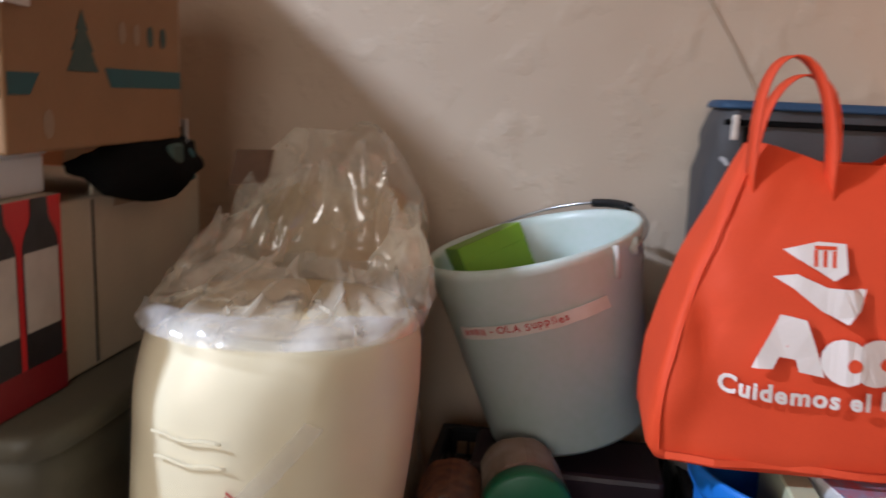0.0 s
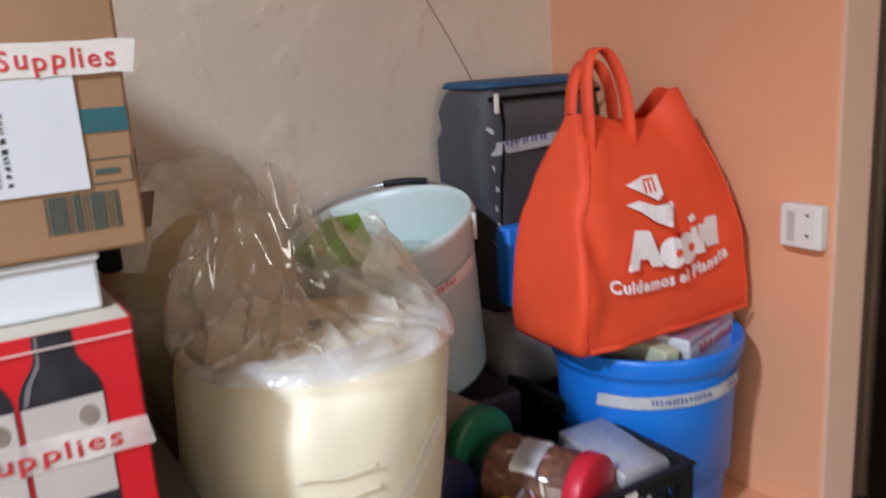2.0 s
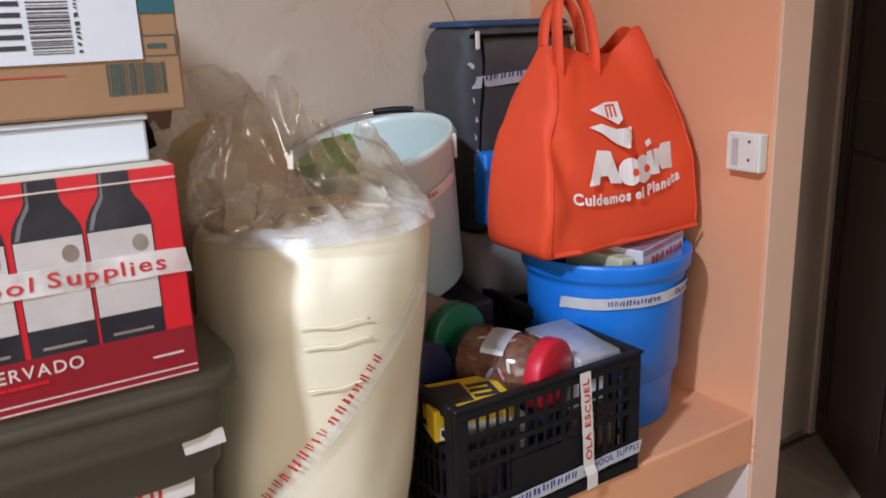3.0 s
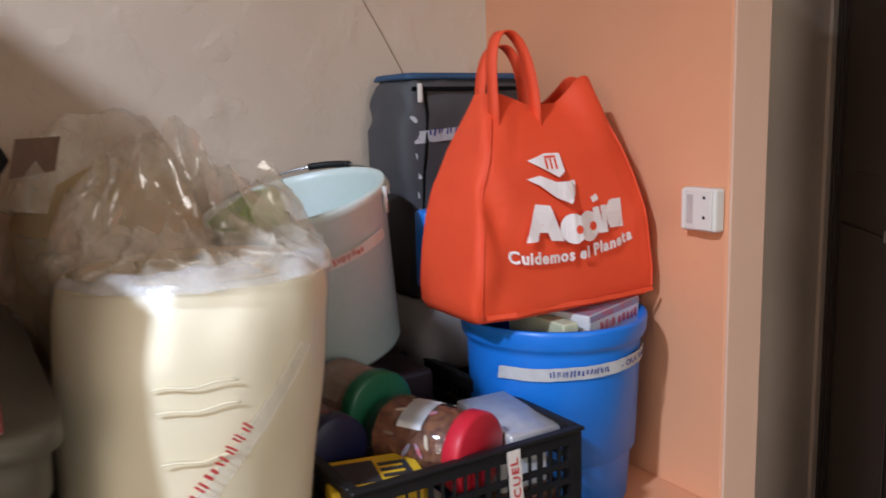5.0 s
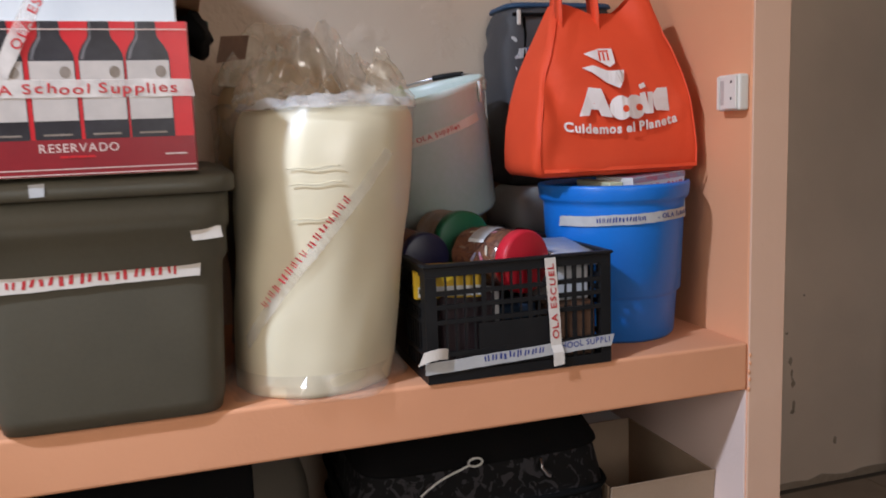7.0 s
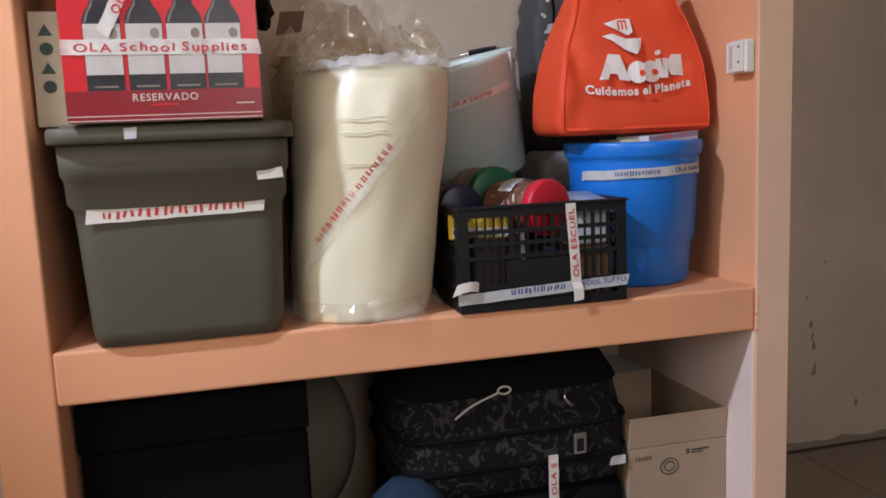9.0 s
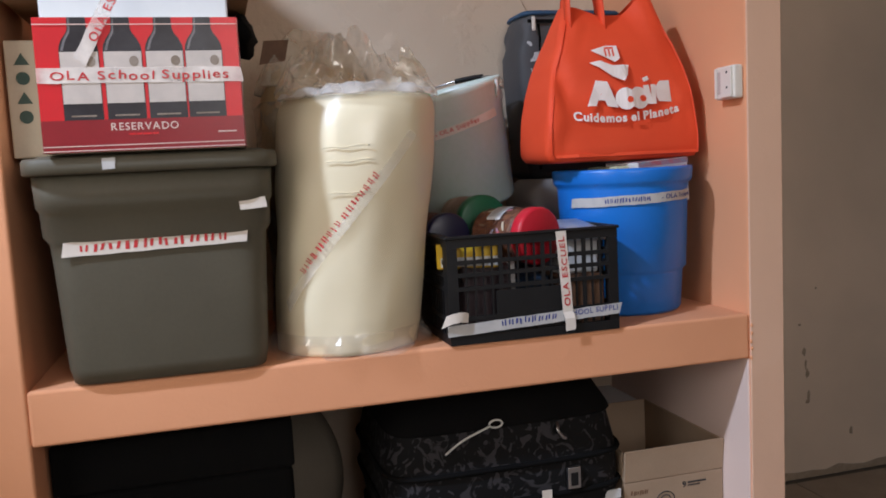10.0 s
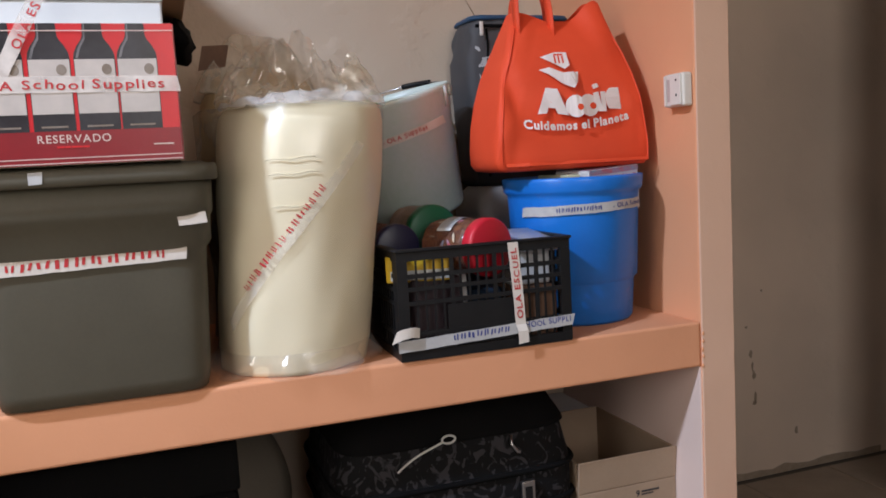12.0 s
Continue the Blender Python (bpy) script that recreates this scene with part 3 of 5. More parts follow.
part("handwriting", bend(bm, on_front(-1.288, 1.1885, WY, -0.4, 0.0046)), M_RED_INK, tape)
tape = part("tape", bend(strip(0.125, 0.021, 10, ragged=0.004, seed=8), on_front(-1.243, 1.214, WY, 62, 0.0048)), M_TAPE_CLOUDY, wine, "slanting tape with red handwriting")
bm, w = lettering("OLA ES", 0.0125, 0.10, 9, 0.012, 1.2)
bm.transform(Matrix.Diagonal((0.075 / w, 1, 1, 1)))
part("handwriting", bend(bm, on_front(-1.217, 1.243, WY, 62, 0.0058)), M_RED_INK, tape)

# cream carton behind it
cream = thing("cream_carton", (-1.19, 0.28, 1.076), "cream corrugated carton with dark symbols, on the tote", "box")
part("carton", block(-1.378, -1.009, 0.055, 0.385, 1.0765, 1.272, 0.003, 2), M_CREAM, cream)
part("seam", block(-1.0092, -1.008, 0.1145, 0.1175, 1.082, 1.268), M_INK, cream)
for k in range(4):
    part("symbol", bend(flat([(-0.012, 0), (0.012, 0), (0.0, 0.02)] if k % 2 else disc(0, 0.01, 0.011, 0.011, 12), 0.0004), on_front(-1.352, 1.135 + 0.032 * k, 0.055)), M_DARK_TEAL, cream)
part("carton_flap", bend(flat([(0, 0), (0.255, 0), (0.25, 0.006), (0.12, 0.018), (0.09, 0.034), (0.06, 0.026), (0.0, 0.02)], 0.003), on_side(0.118, 1.2725, -1.013)), M_CREAM, cream, "torn cream flap")
part("printed_patch", bend(flat(rect(0, 0.07, 0, 0.02), 0.0004), on_side(0.16, 1.255, -1.009)), M_CARD_GREY, cream)

# white flat box
wbox = thing("white_box", (-1.157, 0.0, 1.2835), "plain white flat box on the wine carton", "box")
part("tray", block(-1.300, -1.016, -0.053, 0.046, 1.2835, 1.322, 0.003, 2), M_WHITE_BOX, wbox)
part("lid", block(-1.302, -1.014, -0.056, 0.048, 1.3222, 1.3275, 0.0015, 1), M_WHITE_BOX, wbox)

# ---- brown carton on top ----
BY = -0.06
top_box = thing("brown_carton", (-1.17, 0.1, 1.329), "brown cardboard carton with shipping label and teal stripes", "box")
part("carton", block(-1.368, -0.978, BY, 0.27, 1.3290, 1.547, 0.003, 2), M_CARD, top_box)
part("fold_line", bend(flat(rect(0, 0.386, 0, 0.001), 0.0004), on_front(-1.366, 1.515, BY)), M_CARD_GREY, top_box)
part("teal_stripe", bend(flat(rect(0, 0.386, 0, 0.0175), 0.0004), on_front(-1.366, 1.417, BY)), M_TEAL, top_box)
label = part("shipping_label", bend(flat(rect(0, 0.135, 0, 0.083), 0.0008), on_front(-1.148, 1.3765, BY, 0.3, 0.001)), M_LABEL, top_box, "white shipping label with bar codes")
rnd = random.Random(4)
v = 0.008
while v < 0.074:
    h = rnd.choice((0.0007, 0.0012, 0.002))
    part("code_bar", bend(flat(rect(0.045, 0.078, v, v + h), 0.0003), on_front(-1.148, 1.3765, BY, 0.3, 0.002)), M_INK, label)
    v += h + rnd.choice((0.0008, 0.0013, 0.0018))
write_bars([0.004, 0.009, 0.006, 0.012, 0.005, 0.008], 0.0035, 0.4, lambda u, v, w: Vector((-1.148 + 0.085 - v, BY - 0.002 - w, 1.385 + u)), M_INK, label)
part("writing", bend(join(*[flat(rect(0.02, 0.04, 0.012 + 0.009 * k, 0.016 + 0.009 * k), 0.0003) for k in range(6)]), on_front(-1.148, 1.3765, BY, 0.3, 0.002)), M_INK, label)
for k in range(22):
    part("code_bar", bend(flat(rect(0.0024 * k, 0.0024 * k + rnd.choice((0.0007, 0.0015)), 0, 0.028), 0.0003), on_front(-1.046, 1.3460, BY)), M_DARK_TEAL, top_box)
part("printed_frame", bend(join(flat(rect(0, 0.034, 0, 0.0008), 0.0003), flat(rect(0, 0.034, 0.018, 0.0188), 0.0003), flat(rect(0, 0.0008, 0.001, 0.018), 0.0003), flat(rect(0.0332, 0.034, 0.001, 0.018), 0.0003), flat(rect(0.008, 0.025, 0.007, 0.011), 0.0003)), on_front(-1.016, 1.3795, BY)), M_DARK_TEAL, top_box)
part("printed_line", bend(flat(rect(0, 0.08, 0, 0.001), 0.0003), on_front(-1.16, 1.366, BY)), M_RED_INK, top_box)
tape = part("tape", bend(strip(0.22, 0.0235, 14, ragged=0.003, seed=12), on_front(-1.189, 1.470, BY, 0.3, 0.002)), M_TAPE, top_box, "white tape with red handwriting")
part("tape_end", bend(strip(0.04, 0.0235, 3, ragged=0.003, seed=13), on_side(BY, 1.4712, -0.978, 0, 0.002)), M_TAPE, top_box)
bm, w = lettering("OLA School Supplies", 0.0145, 0.10, 14, 0.014, 1.3)
bm.transform(Matrix.Diagonal((0.205 / w, 1, 1, 1)))
part("handwriting", bend(bm, on_front(-1.186, 1.463, BY, 0.3, 0.003)), M_RED_INK, tape)
SX = -0.978
part("teal_stripe", bend(flat([(0, 0), (0.03, 0), (0.045, 0.020), (0, 0.020)], 0.0004), on_side(BY + 0.004, 1.382, SX)), M_TEAL, top_box)
part("teal_stripe", bend(flat([(0.0, 0.020), (0.012, 0.0), (0.17, 0.0), (0.17, 0.020)], 0.0004), on_side(0.098, 1.390, SX)), M_TEAL, top_box)
part("tree_mark", bend(flat([(0, 0), (0.055, 0), (0.042, 0.02), (0.047, 0.02), (0.034, 0.04), (0.038, 0.04), (0.0275, 0.06), (0.017, 0.04), (0.021, 0.04), (0.008, 0.02), (0.013, 0.02)], 0.0004), on_side(0.032, 1.405, SX)), M_DARK_TEAL, top_box)
for k in range(4):
    part("handling_mark", bend(flat(disc(0, 0.011, 0.007, 0.012, 10), 0.0004), on_side(0.135 + 0.03 * k, 1.437, SX)), M_CARD_GREY if k < 2 else M_DARK_TEAL, top_box)
part("handling_mark", bend(flat(disc(0, 0.01, 0.008, 0.014, 10), 0.0004), on_side(0.0, 1.345, SX)), M_CARD_GREY, top_box)

# black cloth bag squeezed between the cartons
rings = []
for i in range(9):
    f = i / 8
    yy = 0.09 + 0.24 * f
    r = 0.034 * math.sin(math.pi * min(max(f, 0.06), 0.94)) ** 0.5
    rings.append([(-1.0 + 0.040 * math.cos(a) * (0.6 + 0.4 * math.sin(math.pi * f)) + 0.012 * noise.noise(Vector((a, f * 5, 1))), yy, 1.304 + r * math.sin(a) * (0.7 if math.cos(a) < 0.1 else 1.25) - (0.012 if math.cos(a) > 0.5 else 0) + 0.004 * noise.noise(Vector((a * 2, f * 7, 3)))) for a in [2 * math.pi * k / 20 for k in range(20)]])
cloth_bag = thing("black_cloth_bag", (-1.0, 0.2, 1.272), "crumpled black cloth bag squeezed between cartons", "bag")
part("cloth", loft(rings), M_BLACK_CLOTH, cloth_bag, smooth=True)
part("green_tag", block(-0.972, -0.962, 0.215, 0.245, 1.30, 1.325, 0.003, 1), M_DARK_TEAL, cloth_bag, "dark green tag")
tube_thing = thing("teal_tube", (-0.985, 0.30, 1.279), "small teal and white squeeze tube on the cream carton", "tube")
part("tube_body", lathe([(0.017, 0), (0.019, 0.004), (0.018, 0.035), (0.012, 0.042)], (-0.995, 0.30, 1.2735), 20), M_TEAL, tube_thing, smooth=True)
part("label_tab", block(-1.008, -0.984, 0.298, 0.301, 1.312, 1.352, 0.001, 1), M_LABEL, tube_thing, "white tab with dark print")
part("dark_print", block(-1.002, -0.990, 0.2965, 0.2975, 1.322, 1.343), M_INK, tube_thing)

# ---- foam roll in a clear bag ----
RB, RT = Vector((-0.824, 0.139)), Vector((-0.783, 0.106))
roll = thing("foam_roll", (RB.x, RB.y, SHELF), "thick cream foam mattress roll in a clear plastic bag", "foam roll")


def roll_axis(z):
    f = min(max((z - SHELF) / 0.49, 0), 1.4)
    return RB.lerp(RT, f), 0.141 + 0.014 * min(f, 1.0)


def shoulder(z, a):
    """How far the top of the roll rounds off, most on the side away from the bucket."""
    k = max(z - 1.075, 0) / 0.09
    return 0.026 * k ** 1.8 * (0.15 + 0.85 * max(math.cos(a - radians(242)), 0) ** 1.5)


def roll_ring(z, dr, n=72, wob=0.0, seed=0.0, lift=0.0):
    c, r = roll_axis(z)
    out = []
    for i in range(n):
        a = 2 * math.pi * i / n
        rr = r + dr - shoulder(z, a) + (wob * noise.noise(Vector((math.cos(a) * 2.5, math.sin(a) * 2.5, z * 9 + seed))) if wob else 0)
        zz = z + (lift * noise.noise(Vector((math.cos(a) * 1.5, math.sin(a) * 1.5, seed + 9))) if lift else 0)
        out.append((c.x + rr * math.cos(a), c.y + rr * math.sin(a), zz))
    return out


zs = [0.692, 0.700, 0.73] + [0.76 + 0.03 * k for k in range(11)] + [1.076, 1.09, 1.105, 1.12, 1.135]
part("foam", loft([roll_ring(0.691, -0.022)] + [roll_ring(z, -0.004 if z < 0.71 else 0.0, wob=0.006, seed=2) for z in zs] + [roll_ring(1.152, -0.003, wob=0.006, seed=2), roll_ring(1.166, -0.012, wob=0.006, seed=2), roll_ring(1.160, -0.02), roll_ring(1.10, -0.022)]), M_FOAM, roll, smooth=True)
# top end of the same foam, its shade painted in as a darker tan
part("roll_end", loft([roll_ring(1.1655, -0.0135, wob=0.006, seed=2), roll_ring(1.1685, -0.03), roll_ring(1.1715, -0.06), roll_ring(1.174, -0.10), roll_ring(1.174, -0.15)]), M_FOAM_SHADED, roll, "end of the roll, foam darkened to tan for shade", True)
part("bag_hem", loft([roll_ring(0.6912, 0.014, 110, wob=0.05, seed=8), roll_ring(0.702, 0.012, 110, wob=0.05, seed=8.3), roll_ring(0.716, 0.006, 110, wob=0.03, seed=8.6), roll_ring(0.732, 0.002, 110, wob=0.006, seed=2)], True, False, False), M_FILM_HEM, roll, "crumpled film along the foot")
film = part("bag_skin", loft([roll_ring(0.6915, 0.012, wob=0.03, seed=5), roll_ring(0.698, 0.016, wob=0.028, seed=5), roll_ring(0.72, 0.006, wob=0.008, seed=5)] + [roll_ring(0.75 + 0.02 * k, 0.003, wob=0.006, seed=2) for k in range(21)] + [roll_ring(1.168, 0.003, wob=0.008, seed=2)], True, False, False), M_FILM_TIGHT, roll, "tight clear film", smooth=True)


def film_ring(k, n=150):
    """The slack mouth of the bag: it leans back over the bundle behind, folded and open at the top."""
    f = k / 19
    c, r = roll_axis(1.168)
    c = c + Vector((0.004, 0.075)) * f ** 1.1
    out = []
    for i in range(n):
        a = 2 * math.pi * i / n
        d = Vector((math.cos(a), math.sin(a), 0))
        ridge = 1 - 2.2 * abs(noise.noise(Vector((d.x * 4.5 + 3, d.y * 4.5, f * 1.3 + 4))))
        fine = 1 - 2.2 * abs(noise.noise(Vector((d.x * 11, d.y * 11 + 2, f * 3.1 + 9))))
        slack = min(f * 5, 1)
        base = (r - shoulder(1.166, a) * (1 - f)) + 0.004 - 0.062 * f ** 1.3 - 0.070 * slack * max(-d.y, 0) * f
        rr = base + slack * (0.024 * ridge * (0.3 + f) + 0.002 * fine)
        rise = 0.088 + 0.052 * d.y - 0.038 * d.x * max(-d.y, 0) + 0.05 * noise.noise(Vector((d.x * 1.8 + 5, d.y * 1.8, 7))) + 0.030 * noise.noise(Vector((d.x * 6, d.y * 6, 17)))
        out.append((c.x + rr * d.x, c.y + rr * d.y, 1.162 + rise * f + 0.003 * slack * fine))
    return out


part("bag_mouth", loft([film_ring(k) for k in range(20)], True, False, False), M_FILM, roll, "crumpled clear film gathered above the roll", True)
for a0, a1, k0, k1 in ((205, 238, 3, 15), (262, 250, 2, 11), (285, 318, 4, 12), (232, 262, 7, 9), (318, 296, 2, 16), (182, 205, 5, 12), (272, 300, 10, 17)):
    line = []
    for q in range(16):
        a, kk = a0 + (a1 - a0) * q / 15, k0 + (k1 - k0) * q / 15
        ring = film_ring(kk)
        x, y, z = ring[int(a / 360 * len(ring)) % len(ring)]
        line.append((x, y - 0.001, z))
    part("film_fold_line", ribbon(line, (0.3, 0.2, 1.0), 0.007 if a0 % 2 else 0.004, 0.0006), M_FILM, roll, smooth=True)


def fold_ring(k, n=60):
    """A doubled fold of the film that lies along the front of the roll's top."""
    out = []
    for i in range(n):
        a = radians(-175 + 190 * i / (n - 1))
        c, r = roll_axis(1.168)
        wv = 0.012 * noise.noise(Vector((i * 0.25, k * 1.6, 5))) * (0.3 if k == 0 else 1.0)
        fade = math.sin(math.pi * i / (n - 1)) ** 0.6
        rr = r - 0.004 - (0.0, 0.012, 0.038, 0.068)[k] * fade + wv
        out.append((c.x + rr * math.cos(a), c.y + rr * math.sin(a), 1.164 + (0.0, 0.015, 0.02, 0.012)[k] * fade + wv * 0.8))
    return out


part("film_fold", loft([fold_ring(k) for k in range(4)], False, False, False), M_FILM_WHITE, roll, "milky doubled film along the rim", True)


def on_roll(z0, a0, tilt, lift):
    c, s = math.cos(radians(tilt)), math.sin(radians(tilt))

    def f(u, v, w):
        zz = z0 + u * s + v * c
        ctr, r = roll_axis(zz)
        r += 0.0065 + lift + w
        a = radians(a0) + (u * c - v * s) / 0.142
        return Vector((ctr.x + r * math.sin(a), ctr.y - r * math.cos(a), zz))
    return f


tape = part("name_tape", bend(strip(0.365, 0.018, 40, ragged=0.012, seed=21), on_roll(0.786, -57, 54.5, 0.001)), M_TAPE_CLEAR, roll, "translucent white tape with red writing")
write_bars([0.006, 0.003, 0.006, 0.007, 0.0, 0.011, 0.008, 0.006, 0.004, 0.006, 0.0, 0.009, 0.008, 0.011, 0.007, 0.007, 0.006, 0.007], 0.0125, 0.47, on_roll(0.848, -41.5, 54.5, 0.002), M_RED_INK, tape)
for z, a in ((1.045, -28), (0.99, -26), (1.07, -30)):
    g = on_roll(z, a, 2, -0.001)
    part("film_crease", tube([g(0.075 * k / 14, 0.0015 * math.sin(k * 0.7), 0) for k in range(15)], 0.0011, 6), M_FOAM, roll, smooth=True)

# tan bundle in a clear bag behind the roll
bundle = thing("wrapped_bundle", (-0.83, 0.45, SHELF), "tan foam bundle wrapped in a cloudy clear bag", "bundle")


def bundle_ring(z, k, n=56, wob=0.02):
    out = []
    for i in range(n):
        a = 2 * math.pi * i / n
        rr = k * (1 + wob * 6 * noise.noise(Vector((math.cos(a) * 1.6, math.sin(a) * 1.6, z * 6))))
        out.append((-0.82 + 0.138 * rr * math.cos(a), 0.42 + 0.135 * rr * math.sin(a), z + 0.02 * noise.noise(Vector((math.cos(a), math.sin(a), z * 3)))*(1 if z > 0.8 else 0)))
    return out


part("foam", loft([bundle_ring(0.6915, 0.93)] + [bundle_ring(0.72 + 0.06 * k, 0.95) for k in range(8)] + [bundle_ring(1.20, 0.9), bundle_ring(1.245, 0.75), bundle_ring(1.265, 0.45), bundle_ring(1.27, 0.1)]), M_TAN, bundle, smooth=True)
part("bag", loft([bundle_ring(0.70 + 0.06 * k, 1.0, wob=0.03) for k in range(9)] + [bundle_ring(1.215 + 0.0125 * k, 0.99 - 0.005 * k - 0.0045 * k * k, 90, wob=0.03 + 0.004 * k) for k in range(11)], True, False, False), M_FILM, bundle, "cloudy crumpled film", True)
part("paper_flap", bend(flat([(0, 0), (0.055, 0.008), (0.065, 0.052), (0.012, 0.05)], 0.002), on_front(-0.948, 1.263, 0.345, 0, 0.001)), M_BROWN_PAPER, bundle, "dark brown printed paper")

# ---- crate ----
CX0, CX1, CY0, CY1, CZ1 = -0.652, -0.302, -0.005, 0.472, 0.895
crate = thing("plastic_crate", ((CX0 + CX1) / 2, (CY0 + CY1) / 2, SHELF), "black plastic lattice crate full of jars and packets", "crate")


SLAT = {}


def lattice(length, f, turn):
    """One side wall of the crate: frame and rails as one mesh, each upright slat a part of it."""
    H = CZ1 - SHELF - 0.0005
    wall = part("side_panel", bend(block(length * 0.27, length * 0.70, 0.020, 0.098, -0.0035, -0.0008), f), M_BLACK, crate)
    part("top_rail", bend(block(0, length, H - 0.020, H, -0.009, 0), f), M_BLACK, wall)
    part("bottom_rail", bend(block(0, length, 0.0, 0.018, -0.009, 0), f), M_BLACK, wall)
    for u in (0, length - 0.020):
        part("corner_post", bend(block(u, u + 0.020, 0.0182, H - 0.0202, -0.009, 0), f), M_BLACK, wall)
    for v in (0.045, 0.102, 0.128, 0.152):
        part("rail", bend(block(0.0202, length - 0.0202, v, v + 0.008, -0.006, 0), f), M_BLACK, wall)
    n = int((length - 0.04) / 0.0165)
    for i in range(1, n):
        wide = i % 5 == 0
        if wide not in SLAT:
            SLAT[wide] = mesh_of("slat", block(-(0.008 if wide else 0.0035) / 2, (0.008 if wide else 0.0035) / 2, -0.0045, -0.001, 0.0184, H - 0.0204), M_BLACK, False)
        ob = new("slat", SLAT[wide])
        ob.parent = wall
        p = f(0.02 + (length - 0.04) * i / n, 0, 0)
        ob.matrix_local = Matrix.Translation(p - BASE[crate.name]) @ Matrix.Rotation(radians(turn), 4, "Z")


lattice(CX1 - CX0, lambda u, v, w: Vector((CX0 + u, CY0 - w, SHELF + 0.0005 + v)), 180)
lattice(CX1 - CX0, lambda u, v, w: Vector((CX0 + u, CY1 + w, SHELF + 0.0005 + v)), 0)
lattice(CY1 - CY0 - 0.02, lambda u, v, w: Vector((CX0 - w, CY0 + 0.01 + u, SHELF + 0.0005 + v)), 90)
lattice(CY1 - CY0 - 0.02, lambda u, v, w: Vector((CX1 + w, CY0 + 0.01 + u, SHELF + 0.0005 + v)), 270)
part("base", block(CX0 + 0.01, CX1 - 0.01, CY0 + 0.01, CY1 - 0.01, SHELF + 0.001, SHELF + 0.006), M_BLACK, crate)
for x0, x1, y0, y1 in ((CX0 - 0.004, CX1 + 0.004, CY0 - 0.004, CY0 + 0.011), (CX0 - 0.004, CX1 + 0.004, CY1 - 0.011, CY1 + 0.004), (CX0 - 0.004, CX0 + 0.011, CY0 + 0.011, CY1 - 0.011), (CX1 - 0.011, CX1 + 0.004, CY0 + 0.011, CY1 - 0.011)):
    part("rim", block(x0, x1, y0, y1, CZ1 - 0.004, CZ1 + 0.002, 0.002, 1), M_BLACK, crate)
tape = part("name_tape", bend(strip(0.35, 0.021, 20, ragged=0.006, seed=31), on_front(-0.652, 0.719, CY0, 2.2, 0.003)), M_GREY_TAPE, crate, "grey tape with blue writing")
write_bars([0.009, 0.01, 0.014, 0.01, 0.009, 0.01, 0.01, 0.009], 0.011, 0.4, on_front(-0.55, 0.7205, CY0, 2.2, 0.004), M_BLUE_INK, tape)
bm, w = lettering("SCHOOL SUPPLI", 0.011, 0.07, 33, 0.01, 1.2)
bm.transform(Matrix.Diagonal((0.118 / w, 1, 1, 1)))
part("handwriting", bend(bm, on_front(-0.423, 0.7255, CY0, 2.2, 0.004)), M_BLUE_INK, tape)
tape = part("tape", bend(strip(0.195, 0.021, 16, ragged=0.004, seed=34), lambda u, v, w: Vector((-0.424 + 0.012 * u / 0.195 - v, CY0 - 0.006 - w - (0.006 if u > 0.17 else 0), CZ1 - 0.001 - u))), M_TAPE, crate, "hanging white tape with red handwriting")
bm, w = lettering("OLA ESCUEL", 0.0115, 0.08, 35, 0.014, 1.2)
bm.transform(Matrix.Diagonal((0.138 / w, 1, 1, 1)))
part("handwriting", bend(bm, lambda u, v, w: Vector((-0.409 - v - 0.009 * u / 0.138, CY0 - 0.0075 - w, CZ1 - 0.148 + u))), M_RED_INK, tape)
part("loose_tape_end", join(bend(strip(0.05, 0.019, 8, ragged=0.008, seed=36), lambda u, v, w: Vector((-0.668 + u, CY0 - 0.008 - w - 0.008 * math.sin(u * 60), 0.737 + v + 0.01 * math.sin(u * 50))))), M_TAPE, crate, "crumpled white tape end")


def jar(y0, x, z, r, length, cap, cap_label, fill, category_label, yaw):
    """A screw-top jar lying on its side, the cap towards the front."""
    t = thing("plastic_jar", (x, y0 + length / 2, z - r), category_label, "jar", "jars in the crate")
    m = Matrix.Translation((x, y0, z)) @ Matrix.Rotation(radians(yaw), 4, "Z")

    def turn(bm):
        bm.transform(m)
        return bm
    c = part("cap", turn(lathe([(r * 0.9, -0.002), (r * 0.98, 0.0), (r, 0.003), (r, 0.022), (r * 0.98, 0.024)], (0, 0, 0), 40, axis="y")), cap, t, cap_label, True)
    part("jar_body", turn(lathe([(r * 0.88, 0.0245), (r * 0.9, 0.03), (r * 0.985, 0.036), (r * 0.985, length - 0.012), (r * 0.92, length - 0.002), (r * 0.5, length)], (0, 0, 0), 40, False, True, axis="y")), M_JAR, t, "clear plastic body", True)
    part("contents", turn(lathe([(r * 0.8, 0.026), (r * 0.92, 0.04), (r * 0.92, length - 0.015), (r * 0.7, length - 0.006)], (0, 0, 0), 24, wob=0.004, axis="y")), fill, t, "brown filling")
    return t, turn


jr, turn = jar(0.022, -0.454, 0.884, 0.057, 0.160, M_RED_CAP, "red screw cap", M_PRETZEL, "clear jar with a red cap lying in the crate", 22)
rnd = random.Random(19)
